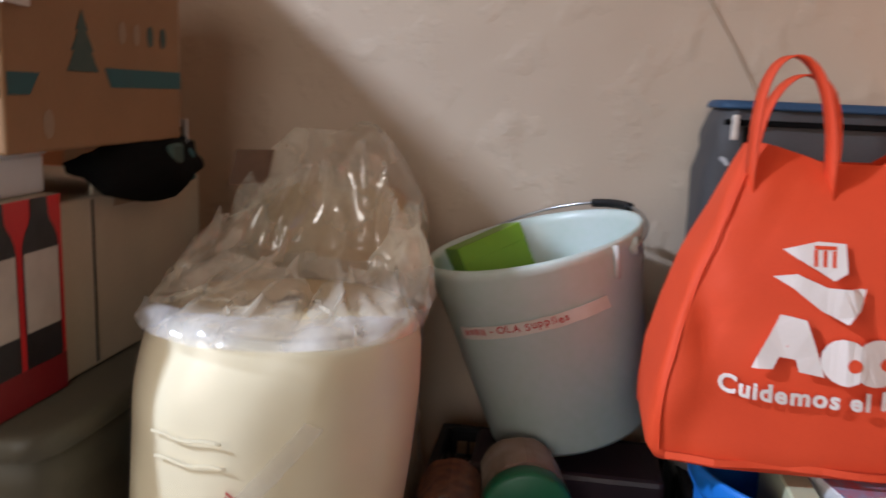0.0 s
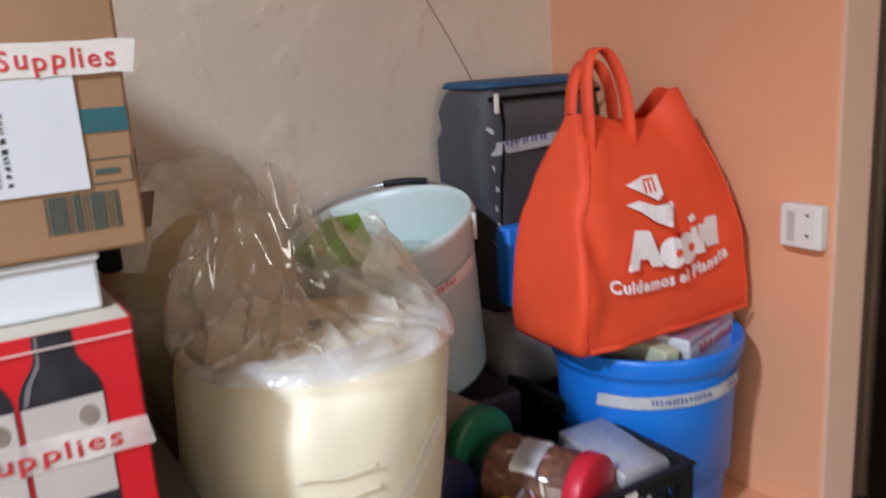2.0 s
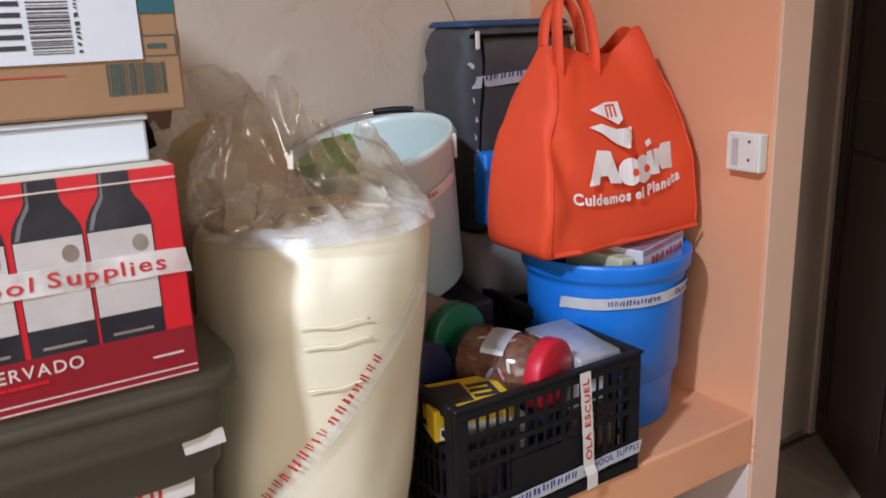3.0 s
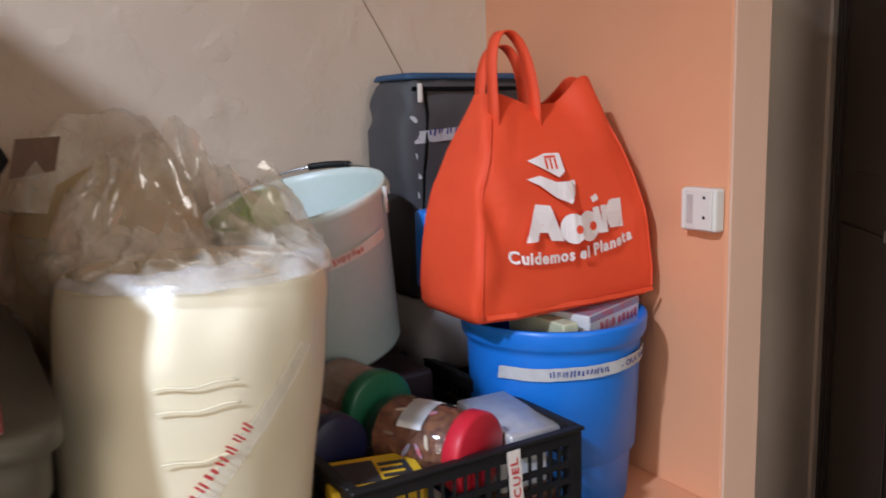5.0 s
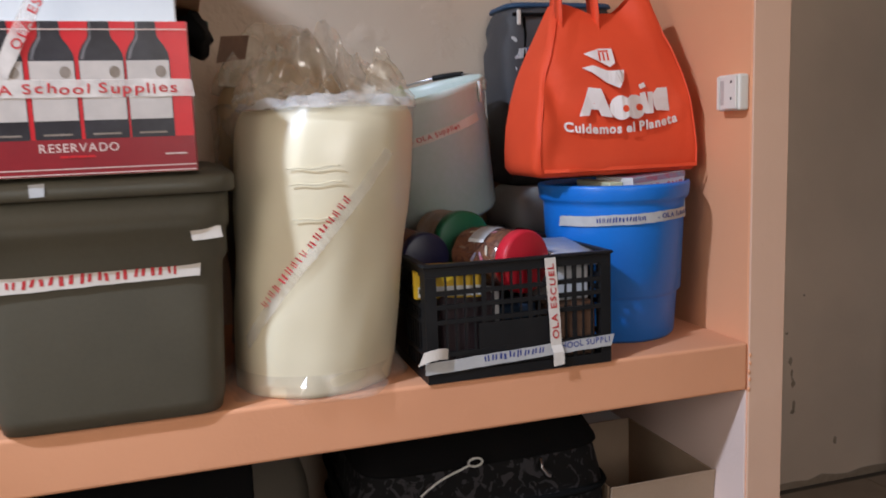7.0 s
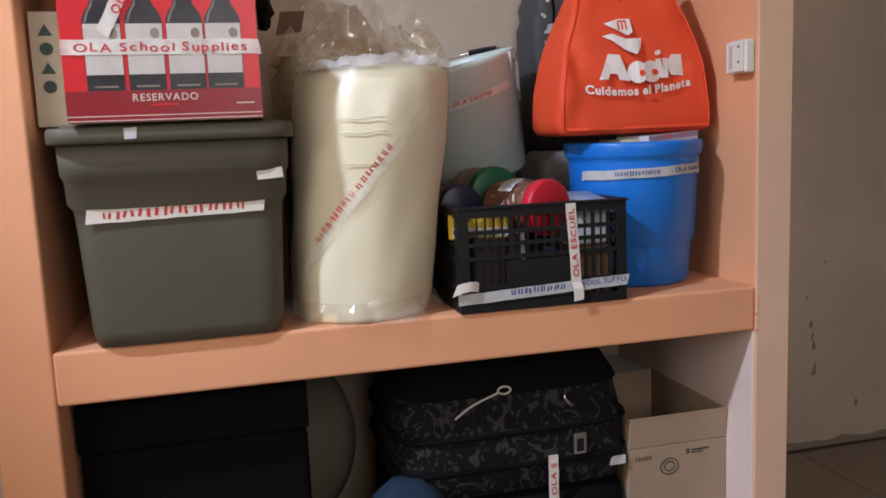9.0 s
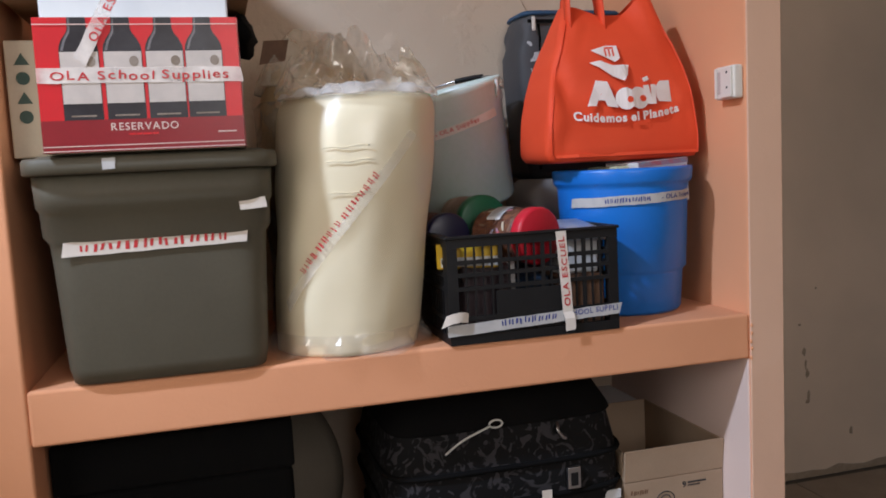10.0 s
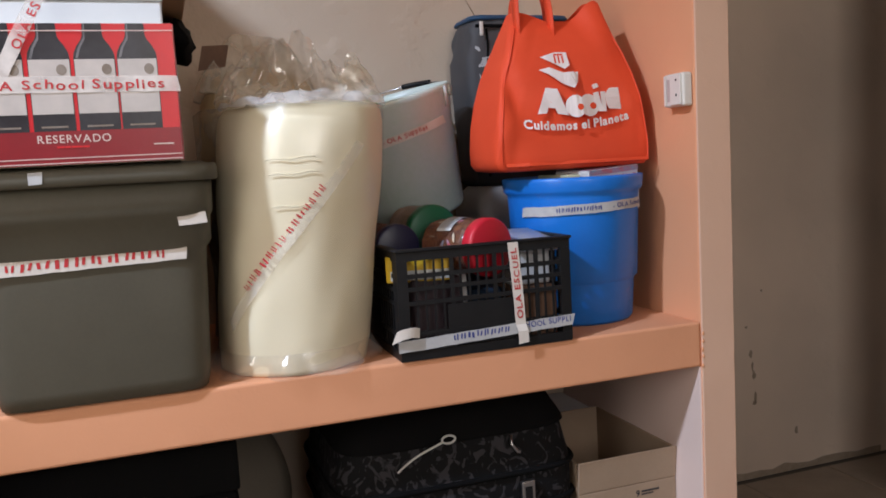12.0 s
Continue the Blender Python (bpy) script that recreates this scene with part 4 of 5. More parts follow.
for k in range(26):
    a, h = rnd.uniform(-1.5, 1.9), rnd.uniform(0.045, 0.145)
    bm = flat(disc(0, 0, rnd.uniform(0.002, 0.004), rnd.uniform(0.006, 0.014), 7), 0.001)
    bm.transform(Matrix.Rotation(rnd.uniform(-1.2, 1.2), 4, "Z"))
    part("piece", turn(bend(bm, lambda u, v, w: Vector(((0.0545 + w) * math.sin(a + u / 0.055), h + v, (0.0545 + w) * math.cos(a + u / 0.055))))), rnd.choice((M_PALE_STUFF, M_BROWN_PAPER, M_PRETZEL, M_CREAM, M_PINK)), jr)
part("paper_label", turn(bend(strip(0.05, 0.04, 10, 0.0006, 0.004, 41), lambda u, v, w: Vector((0.0570 * math.sin(-0.9 + u / 0.05), 0.085 + v, 0.0570 * math.cos(-0.9 + u / 0.05))))), M_LABEL, jr, "white label scrap")
jg, turn = jar(0.190, -0.512, 0.908, 0.057, 0.13, M_GREEN_CAP, "dark green screw cap", M_PALE_STUFF, "clear jar with a green cap lying in the crate", 8)
jb, turn = jar(0.140, -0.605, 0.888, 0.046, 0.16, M_BLUE_CAP, "navy blue screw cap", M_PRETZEL, "clear jar with a navy cap lying in the crate", 4)
yb = thing("yellow_packet", (-0.588, 0.068, 0.838), "yellow game box with a black mark in the crate", "box")
ym = Matrix.Translation((-0.583, 0.066, -0.006)) @ Matrix.Diagonal((1.1, 1.12, 1, 1)) @ Matrix.Rotation(radians(-14), 4, "Z")


def yel(bm):
    bm.transform(ym)
    return bm


part("carton", yel(block(-0.062, 0.05, -0.042, 0.042, 0.838, 0.886, 0.002, 1)), M_YELLOW, yb)
part("black_mark", yel(block(-0.05, -0.002, -0.03, 0.028, 0.8862, 0.8872, 0.0004, 1)), M_INK, yb)
for k in range(3):
    part("black_mark", yel(block(0.002, 0.03, -0.022 + 0.016 * k, -0.014 + 0.016 * k, 0.8862, 0.8870)), M_INK, yb)
part("black_mark", yel(block(0.030, 0.037, -0.022, 0.018, 0.8862, 0.8870)), M_INK, yb)
part("white_panel", yel(block(-0.055, 0.045, -0.0432, -0.0422, 0.842, 0.860)), M_LABEL, yb)
solo("dark_packet", block(-0.618, -0.52, 0.022, 0.125, SHELF + 0.007, 0.837, 0.004, 1), M_PURPLE, "dark wrapped box under the yellow one in the crate", "box")
solo("silver_packet", bend(block(-0.06, 0.06, -0.07, 0.07, -0.012, 0.012, 0.006, 2), lambda u, v, w: Vector((-0.352 + u * 0.75, 0.10 + v, 0.885 + w + 0.1 * v + 0.008 * math.sin(u * 60)))), M_SILVER, "crumpled silver-white packet in the crate", "packet", smooth=True)
solo("brown_packet", block(-0.405, -0.315, 0.03, 0.16, SHELF + 0.007, 0.799, 0.004, 1), M_BROWN_PAPER, "dark brown packet under the white one in the crate", "packet")
solo("white_packet", block(-0.40, -0.318, 0.05, 0.15, 0.80, 0.868, 0.004, 2), M_LABEL, "plain white packet standing in the crate", "packet")
solo("small_white_box", block(-0.533, -0.505, 0.03, 0.07, SHELF + 0.007, 0.838, 0.002, 1), M_LABEL, "small white box in the crate", "box")
solo("blue_packet", block(-0.50, -0.42, 0.06, 0.13, SHELF + 0.007, 0.80, 0.004, 2), M_NAVY_CLOTH, "dark blue packet in the crate", "packet")
solo("plum_packet", block(-0.60, -0.335, 0.335, 0.465, SHELF + 0.007, 0.900, 0.008, 2), M_PURPLE, "dark plum wrapped box under the white bucket", "box")

# ---- white bucket ----
WB = (-0.465, 0.4485, 0.9315)
wb = thing("white_bucket", (WB[0], WB[1], 0.902), "milky white plastic bucket with wire handle and red-lettered tape", "bucket")


def wb_r(z):
    return 0.1165 + (0.1500 - 0.1165) * (z - WB[2]) / 0.262


WLEAN = Matrix.Translation(WB) @ Matrix.Rotation(radians(-14.5), 4, "Y") @ Matrix.Rotation(radians(3.4), 4, "X") @ Matrix.Translation(-Vector(WB))


def wpart(name, bm, material, parent, label="", smooth=False):
    """A part of the bucket, which leans a little to one side."""
    bm.transform(WLEAN)
    return part(name, bm, material, parent, label, smooth)


wpart("shell", lathe([(0.09, 0.003), (0.110, 0.0), (0.1165, 0.008), (0.1440, 0.226), (0.1475, 0.230), (0.1500, 0.262), (0.1530, 0.266), (0.1550, 0.276), (0.1525, 0.282), (0.1480, 0.281), (0.1450, 0.268), (0.1125, 0.010), (0.06, 0.007)], WB, 64), M_BUCKET, wb, smooth=True)
ears = [(a, (WB[0] + 0.152 * math.sin(radians(a)), WB[1] - 0.152 * math.cos(radians(a)))) for a in (62, -118)]
for a, (ex, ey) in ears:
    bm = lathe([(0.012, -0.004), (0.012, 0.004)], (0, 0, 0), 16, axis="y")
    bm.transform(Matrix.Translation((ex, ey, WB[2] + 0.262)) @ Matrix.Rotation(radians(a), 4, "Z"))
    wpart("handle_lug", bm, M_BUCKET, wb, smooth=True)


def bail(t):
    a = radians(62 + 180 * t)
    r = 0.157 + 0.003 * math.sin(math.pi * t)
    return (WB[0] + r * math.sin(a), WB[1] - r * math.cos(a), WB[2] + 0.262 + 0.028 * math.sin(math.pi * t))


handle = wpart("wire_handle", tube(arc(bail, 40), 0.0022), M_WIRE, wb, "steel wire", True)
wpart("grip", tube(arc(lambda t: bail(0.30 + 0.16 * t), 12), 0.0065, 12), M_BLACK, handle, "black plastic grip", True)
tape = wpart("name_tape", bend(strip(0.215, 0.018, 24, ragged=0.006, seed=51), on_round(WB[0], WB[1], wb_r, -50, 1.122, 4.5, 0.002)), M_TAPE, wb, "white tape with red handwriting")
write_bars([0.008, 0.007, 0.007, 0.007], 0.009, 0.3, (lambda g: lambda u, v, w: WLEAN @ g(u, v, w))(on_round(WB[0], WB[1], wb_r, -46, 1.120, 4.5, 0.003)), M_RED_INK, tape)
bm, w = lettering("- OLA Supplies", 0.0105, 0.10, 52, 0.012, 1.2)
bm.transform(Matrix.Diagonal((0.108 / w, 1, 1, 1)))
wpart("handwriting", bend(bm, on_round(WB[0], WB[1], wb_r, -28, 1.1235, 4.5, 0.003)), M_RED_INK, tape)
wpart("white_thread", tube([(WB[0] + 0.110, WB[1] - 0.112, 1.208), (WB[0] + 0.108, WB[1] - 0.111, 1.19), (WB[0] + 0.105, WB[1] - 0.108, 1.165)], 0.004), M_STRING, wb, smooth=True)
gb = block(-0.05, 0.05, -0.035, 0.035, -0.10, 0.10, 0.002, 1)
gb.transform(Matrix.Translation((-0.568, 0.462, 1.105)) @ Matrix.Rotation(radians(28), 4, "Z") @ Matrix.Rotation(radians(-22), 4, "Y") @ Matrix.Rotation(radians(-12), 4, "X"))
gm = Matrix.Translation((-0.568, 0.462, 1.105)) @ Matrix.Rotation(radians(28), 4, "Z") @ Matrix.Rotation(radians(-22), 4, "Y") @ Matrix.Rotation(radians(-12), 4, "X")
green = thing("green_box", (-0.585, 0.462, 1.02), "lime green carton leaning in the white bucket", "box")
part("carton", gb, M_GREEN, green)
lidb = block(-0.0505, 0.0505, -0.0355, 0.0355, 0.075, 0.1008, 0.001, 1)
lidb.transform(gm)
part("end_flap", lidb, M_GREEN, green)
solo("green_white_bag", lathe([(0.09, 0.0), (0.10, 0.02), (0.085, 0.032), (0.06, 0.04), (0.02, 0.042)], (-0.500, 0.440, 1.115), 40, wob=0.035, seed=3), M_GREEN_BAG, "crumpled green and white plastic bag in the bucket", "bag", smooth=True)

# ---- grey luggage and what it stands on ----
solo("black_box_low", block(-0.31, -0.01, 0.415, 0.63, SHELF + 0.0005, 0.865, 0.008, 2), M_BLACK_CLOTH, "plain black box under the grey bag, behind the bucket", "case")
rings = [rrect(-0.17, 0.50, z, hx, hy, 0.35, 56) for z, hx, hy in ((0.866, 0.12, 0.10), (0.875, 0.145, 0.118), (0.92, 0.152, 0.125), (0.96, 0.148, 0.12), (0.985, 0.12, 0.10))]
solo("grey_cloth_bag", loft(rings), M_GREY_CLOTH, "soft light grey cloth bag under the backpack", "bag", smooth=True)
lug = thing("grey_backpack", (-0.165, 0.54, 0.986), "charcoal nylon travel backpack with blue trim and taped name", "backpack")
LZ = [(0.986, 0.135, 0.07), (0.995, 0.148, 0.080), (1.03, 0.153, 0.085), (1.30, 0.155, 0.085), (1.35, 0.152, 0.082), (1.385, 0.146, 0.074), (1.400, 0.138, 0.064), (1.404, 0.12, 0.05)]
LZ = [(a[0] + (b[0] - a[0]) * k / 4, a[1] + (b[1] - a[1]) * k / 4, a[2] + (b[2] - a[2]) * k / 4) for a, b in zip(LZ, LZ[1:]) for k in range(4)] + LZ[-1:]


def sag(p):
    """Creases and bulges of the slack nylon."""
    x, y, z = p
    d = 0.012 * noise.noise(Vector((x * 9, y * 9, z * 7))) + 0.005 * (1 - 3 * abs(noise.noise(Vector((x * 22 + z * 9, y * 18, z * 16)))))
    front = 0.010 * math.sin(math.pi * min(max((z - 0.99) / 0.28, 0), 1)) if y < 0.52 else 0.0
    return (x + 0.7 * d * (1 if x > -0.154 else -1) - 0.008 * math.exp(-((z - 1.25) / 0.12) ** 2) * (x < -0.2), y + min(d, 0.004) - front, z)


part("shell", loft([[sag(p) for p in rrect(-0.154, 0.552, z, hx - 0.012, hy, 0.36, 88)] for z, hx, hy in LZ]), M_LUG, lug, smooth=True)
def on_pack(x, z, tilt=0.0, lift=0.002):
    c, q = math.cos(radians(tilt)), math.sin(radians(tilt))

    def f(u, v, w):
        xx, zz = x + u * c - v * q, z + u * q + v * c
        half = [h for h in LZ if h[0] <= zz][-1]
        e = min(abs((xx + 0.154) / (half[1] - 0.012)), 0.995)
        p = sag((xx, 0.552 - half[2] * (1 - e ** (2 / 0.36)) ** 0.18, zz))
        return Vector((xx, p[1] - lift - w, zz))
    return f


part("blue_trim", loft([rrect(-0.154, 0.552, z, hx - 0.012, hy, 0.28, 64) for z, hx, hy in ((1.394, 0.1475, 0.0755), (1.398, 0.148, 0.076), (1.4045, 0.144, 0.071), (1.406, 0.138, 0.065))]), M_LUG_BLUE, lug, smooth=True)
part("zip_band", block(-0.285, -0.028, 0.4655, 0.4695, 1.372, 1.380, 0.001, 1), M_BLACK_CLOTH, lug)
part("zip_pull", block(-0.276, -0.267, 0.459, 0.4645, 1.352, 1.386, 0.002, 2), M_OUTLET, lug, "pale zip pull")
tape = part("name_tape", bend(strip(0.27, 0.022, 20, ragged=0.003, seed=61), on_pack(-0.292, 1.288, 4, 0.003)), M_GREY_TAPE, lug, "grey tape with dark writing")
write_bars([0.012, 0.012, 0.012, 0.013, 0.012], 0.011, 0.5, on_pack(-0.252, 1.292, 4, 0.004), M_BLUE_INK, tape)
for k in range(9):
    part("white_mark", bend(flat(disc(0, 0, 0.004, 0.008, 8), 0.0005), on_pack(-0.279 + 0.004 * (k % 2), 1.05 + 0.034 * k, 20 * (k % 3), 0.003)), M_GREY_TAPE, lug)
part("seam", tube([on_pack(-0.262 - 0.008 * math.sin(k * 0.5), 1.01 + 0.036 * k, 0, 0.001)(0, 0, 0) for k in range(11)], 0.003, 6), M_BLACK_CLOTH, lug, smooth=True)
solo("blue_white_packet", bend(block(-0.05, 0.05, -0.02, 0.02, -0.07, 0.07, 0.008, 2), lambda u, v, w: Vector((-0.265 + u, 0.405 + v, 1.095 + w))), M_BLUE, "blue and white packet wedged behind the orange bag", "packet", smooth=True)

# ---- blue bucket ----
BB = (-0.178, 0.208, SHELF + 0.0005)
bb = thing("blue_bucket", BB, "bright blue plastic bucket with name tape, full of boxes", "bucket")


def bb_r(z):
    return 0.137 + 0.008 * (z - 0.79) / 0.2


part("shell", lathe([(0.10, 0.003), (0.118, 0.0), (0.123, 0.007), (0.128, 0.086), (0.131, 0.092), (0.136, 0.096), (0.143, 0.270), (0.144, 0.278), (0.149, 0.282), (0.152, 0.288), (0.154, 0.308), (0.153, 0.314), (0.149, 0.315), (0.142, 0.300), (0.127, 0.098), (0.115, 0.008), (0.05, 0.006)], BB, 64), M_BLUE, bb, smooth=True)
tape = part("name_tape", bend(strip(0.305, 0.020, 30, ragged=0.007, seed=71), on_round(BB[0], BB[1], bb_r, -74, 0.935, 2.0, 0.003)), M_GREY_TAPE, bb, "pale tape with blue writing")
write_bars([0.008, 0.005, 0.008, 0.009, 0.011, 0.009, 0.008, 0.005, 0.008], 0.009, 0.3, on_round(BB[0], BB[1], bb_r, -41, 0.934, 2.0, 0.004), M_BLUE_INK, tape)
bm, w = lettering("- OLA School S", 0.0095, 0.08, 72, 0.012, 1.2)
bm.transform(Matrix.Diagonal((0.110 / w, 1, 1, 1)))
part("handwriting", bend(bm, on_round(BB[0], BB[1], bb_r, 6, 0.938, 2.0, 0.004)), M_BLUE_INK, tape)
bx = thing("picture_book_box", (-0.12, 0.18, 0.92), "white box with a confetti border in the blue bucket", "box")
xm = Matrix.Translation((-0.135, 0.17, 0.985)) @ Matrix.Rotation(radians(14), 4, "Z") @ Matrix.Rotation(radians(-3), 4, "Y")


def bxp(bm):
    bm.transform(xm)
    return bm


part("carton", bxp(block(-0.075, 0.07, -0.055, 0.05, -0.06, 0.035, 0.002, 1)), M_LABEL, bx)
part("confetti_band", bxp(block(-0.074, 0.069, -0.0562, -0.0552, 0.024, 0.034)), M_PINK, bx, "many-coloured band")
part("confetti_top", bxp(block(-0.074, 0.069, -0.054, 0.049, 0.0352, 0.0360)), M_PINK, bx)
write_bars([0.009, 0.008, 0.003, 0.008, 0.0, 0.009, 0.009, 0.008, 0.006, 0.008], 0.014, 0.3, lambda u, v, w: xm @ Vector((-0.045 + u, -0.0558 - w, 0.004 + v)), M_RED_INK, bx)
solo("pale_green_box", block(-0.245, -0.215, 0.10, 0.24, 0.90, 1.010, 0.002, 1), paint("pale_green_card", (0.55, 0.58, 0.40), None, 0.6), "pale green thin box in the blue bucket", "box")

# ---- orange shopping bag ----
bag = thing("shopping_bag", (-0.21, 0.21, 1.012), "orange non-woven shopping bag with white print, on the blue bucket", "bag")
GZ = [(1.022, 0.150, 0.060, -0.208, 0.205), (1.026, 0.172, 0.080, -0.208, 0.205), (1.040, 0.180, 0.087, -0.208, 0.205), (1.07, 0.180, 0.089, -0.208, 0.206), (1.12, 0.175, 0.088, -0.208, 0.208), (1.17, 0.167, 0.084, -0.206, 0.212), (1.22, 0.155, 0.077, -0.204, 0.217),
      (1.27, 0.139, 0.064, -0.202, 0.221), (1.31, 0.124, 0.046, -0.200, 0.225), (1.335, 0.114, 0.030, -0.198, 0.228), (1.352, 0.108, 0.018, -0.196, 0.23)]


def bag_dims(z):
    for a, b in zip(GZ, GZ[1:]):
        if a[0] <= z <= b[0]:
            f = (z - a[0]) / (b[0] - a[0])
            return [p + (q - p) * f for p, q in zip(a, b)]
    return list(GZ[-1] if z > GZ[-1][0] else GZ[0])


def bag_point(x, y, z):
    """Wrinkles and folds of the cloth, added to a smooth point of the bag."""
    d = 0.004 * noise.noise(Vector((x * 34, y * 30, z * 22))) + 0.012 * noise.noise(Vector((x * 8, y * 8, z * 5))) + 0.010 * (abs(noise.noise(Vector((x * 15 + z * 6, y * 14, z * 8 + 3)))) - 0.2)
    fold = (-0.010 * math.exp(-abs(x + 0.192) / 0.03) if y < 0.2 else 0.0) * min(max((z - 1.05) * 8, 0), 1)
    if y < 0.2:
        fold += 0.016 * min(max((x + 0.204) / 0.010, 0), 1) * math.exp(-max(x + 0.2, 0) / 0.055) * min(max((z - 1.09) * 7, 0), 1)
        fold += 0.010 * math.exp(-((x + 0.335 + 0.25 * (z - 1.15)) / 0.018) ** 2) * min(max((z - 1.04) * 9, 0), 1)
    return Vector((x + 0.5 * d, y + d + fold, z))


n = 96
rings = []
fine = [1.022, 1.026, 1.033, 1.040] + [1.055 + 0.0165 * k for k in range(18)] + [1.352]
for z in fine:
    z0, hx, hy, cx, cy = bag_dims(z)
    ring = []
    for x, y, zz in rrect(cx, cy, z, hx, hy, 0.13 + 0.25 * max(z - 1.2, 0) / 0.15, n):
        p = bag_point(x, y, zz)
        f = max(z - 1.26, 0) / 0.092
        p.z += f * (0.034 * math.exp(-((x + 0.105) / 0.035) ** 2) - 0.018 * math.exp(-((x + 0.195) / 0.04) ** 2) + 0.008 * math.exp(-((x + 0.29) / 0.03) ** 2))
        ring.append(p)
    rings.append(ring)
part("cloth", loft(rings, True, True, False), M_ORANGE, bag, smooth=True)
for k in (-1, 1):
    line = []
    for z in fine[3:-1]:
        z0, hx, hy, cx, cy = bag_dims(z)
        f = 0.93 - 0.05 * max(z - 1.2, 0) / 0.15
        g = bag_point(cx + k * hx * f, cy - hy * f, z)
        line.append(g + Vector((k * 0.004, -0.004, 0)))
    part("side_seam", ribbon(line, (k * 1.0, -1.0, 0), 0.003, 0.0015), M_ORANGE, bag)
part("bottom_seam", ribbon([bag_point(x, 0.118, 1.036) + Vector((0, -0.004, 0)) for x in [-0.375 + 0.0176 * i for i in range(20)]], (0, -0.3, -1.0), 0.007, 0.002), M_ORANGE, bag)
lining = [[Vector((p.x * 1.0 + (-0.198 - p.x) * 0.03, p.y + (0.228 - p.y) * 0.15, p.z - 0.001)) for p in r] for r in rings[-4:]]
part("inner_cloth", loft(lining, True, True, False), M_ORANGE, bag, smooth=True)


def strap(x0, x1, y, apex, lean):
    def f(t):
        a = math.pi * t
        return (x0 + (x1 - x0) * (0.5 - 0.5 * math.cos(a)) + lean * math.sin(a), y + 0.02 * math.sin(a), 1.29 + (apex - 1.29) * math.sin(a) ** 0.55)
    return ribbon(arc(f, 30), (0.3, -0.95, 0.0), 0.020, 0.0018)


part("carry_strap", strap(-0.302, -0.222, 0.19, 1.452, -0.005), M_ORANGE, bag, smooth=True)
part("carry_strap", strap(-0.292, -0.205, 0.243, 1.435, 0.01), M_ORANGE, bag, smooth=True)


def on_bag(x, z, tilt=0.0, lift=0.0013):
    c, s = math.cos(radians(tilt)), math.sin(radians(tilt))

    def f(u, v, w):
        xx, zz = x + u * c - v * s, z + u * s + v * c
        _, hx, hy, cx, cy = bag_dims(zz)
        q = abs((xx - cx) / hx)
        p = 0.13 + 0.25 * max(zz - 1.2, 0) / 0.15
        y = cy - hy * max(1 - q ** (2 / p), 0.0) ** (p / 2)
        g = bag_point(xx, y, zz)
        return Vector((g.x, g.y - lift - w, g.z))
    return f


def dense(outline, k=5):
    out = []
    for a, b in zip(outline, outline[1:] + outline[:1]):
        out += [(a[0] + (b[0] - a[0]) * i / k, a[1] + (b[1] - a[1]) * i / k) for i in range(k)]
    return out


def bag_print(name, outline, x, z, tilt=0.0, label=""):
    bm = flat(dense(outline), 0.0005)
    bmesh.ops.triangulate(bm, faces=[f for f in bm.faces if len(f.verts) > 4])
    return part(name, bend(bm, on_bag(x, z, tilt)), M_PRINT, bag, label)


bag_print("leaf_logo", [(0.0, 0.058), (0.034, 0.067), (0.060, 0.066), (0.062, 0.038), (0.050, 0.030), (0.030, 0.042)], -0.2700, 1.199, 1.5, "white leaf-like print")
bag_print("leaf_logo", [(0.0, 0.042), (0.025, 0.046), (0.053, 0.034), (0.092, 0.034), (0.086, 0.012), (0.072, 0.0), (0.048, 0.011), (0.022, 0.031)], -0.2790, 1.188, 1.5, "white leaf-like print")
for k in range(3):
    part("logo_mark", bend(flat(rect(0, 0.0035, 0, 0.016), 0.0003), on_bag(-0.2405 + 0.0085 * k, 1.243, 1.5, 0.0019)), M_ORANGE, bag)
part("logo_mark", bend(flat(rect(0, 0.0205, 0, 0.0035), 0.0003), on_bag(-0.2405, 1.2595, 1.5, 0.0021)), M_ORANGE, bag)
bag_print("brand_shape", [(0.0, 0.0), (0.021, 0.0), (0.026, 0.012), (0.042, 0.010), (0.046, -0.002), (0.070, -0.006), (0.052, 0.050), (0.026, 0.054)], -0.296, 1.138, 1.5, "plain white shape")
part("brand_gap", bend(flat([(0, 0), (0.009, -0.001), (0.005, 0.014)], 0.0003), on_bag(-0.264, 1.161, 1.5, 0.0019)), M_ORANGE, bag)
bag_print("brand_shape", disc(0, 0.019, 0.0245, 0.0235, 18), -0.206, 1.133, 1.5)
bag_print("brand_shape", disc(0, 0.019, 0.0235, 0.0235, 18), -0.174, 1.134, 1.5)
for x, z in ((-0.197, 1.150), (-0.165, 1.152)):
    part("brand_gap", bend(flat(disc(0, 0, 0.008, 0.007, 10), 0.0003), on_bag(x, z, 1.5, 0.0021)), M_ORANGE, bag)
bag_print("brand_shape", rect(0, 0.014, 0, 0.009), -0.158, 1.187, 20)
bag_print("brand_shape", [(0.008, 0), (0.026, 0.0), (0.030, 0.042), (0.018, 0.042), (0.016, 0.014), (0.013, 0.042), (0.0, 0.04), (0, 0.010)], -0.160, 1.139, 1.5)
bag_print("brand_shape", [(0.004, 0.002), (0.034, 0.0), (0.034, 0.046), (0.012, 0.046), (0.0, 0.034), (0, 0.012)], -0.131, 1.143, 1.5)
part("brand_gap", bend(flat(disc(0, 0, 0.006, 0.008, 10), 0.0003), on_bag(-0.112, 1.166, 1.5, 0.0019)), M_ORANGE, bag)
bm, w = lettering("Cuidemos el Planeta", 0.0175, 0, 1, 0.035, 0.9)
bm.transform(Matrix.Diagonal((0.248 / w, 1, 1, 1)))
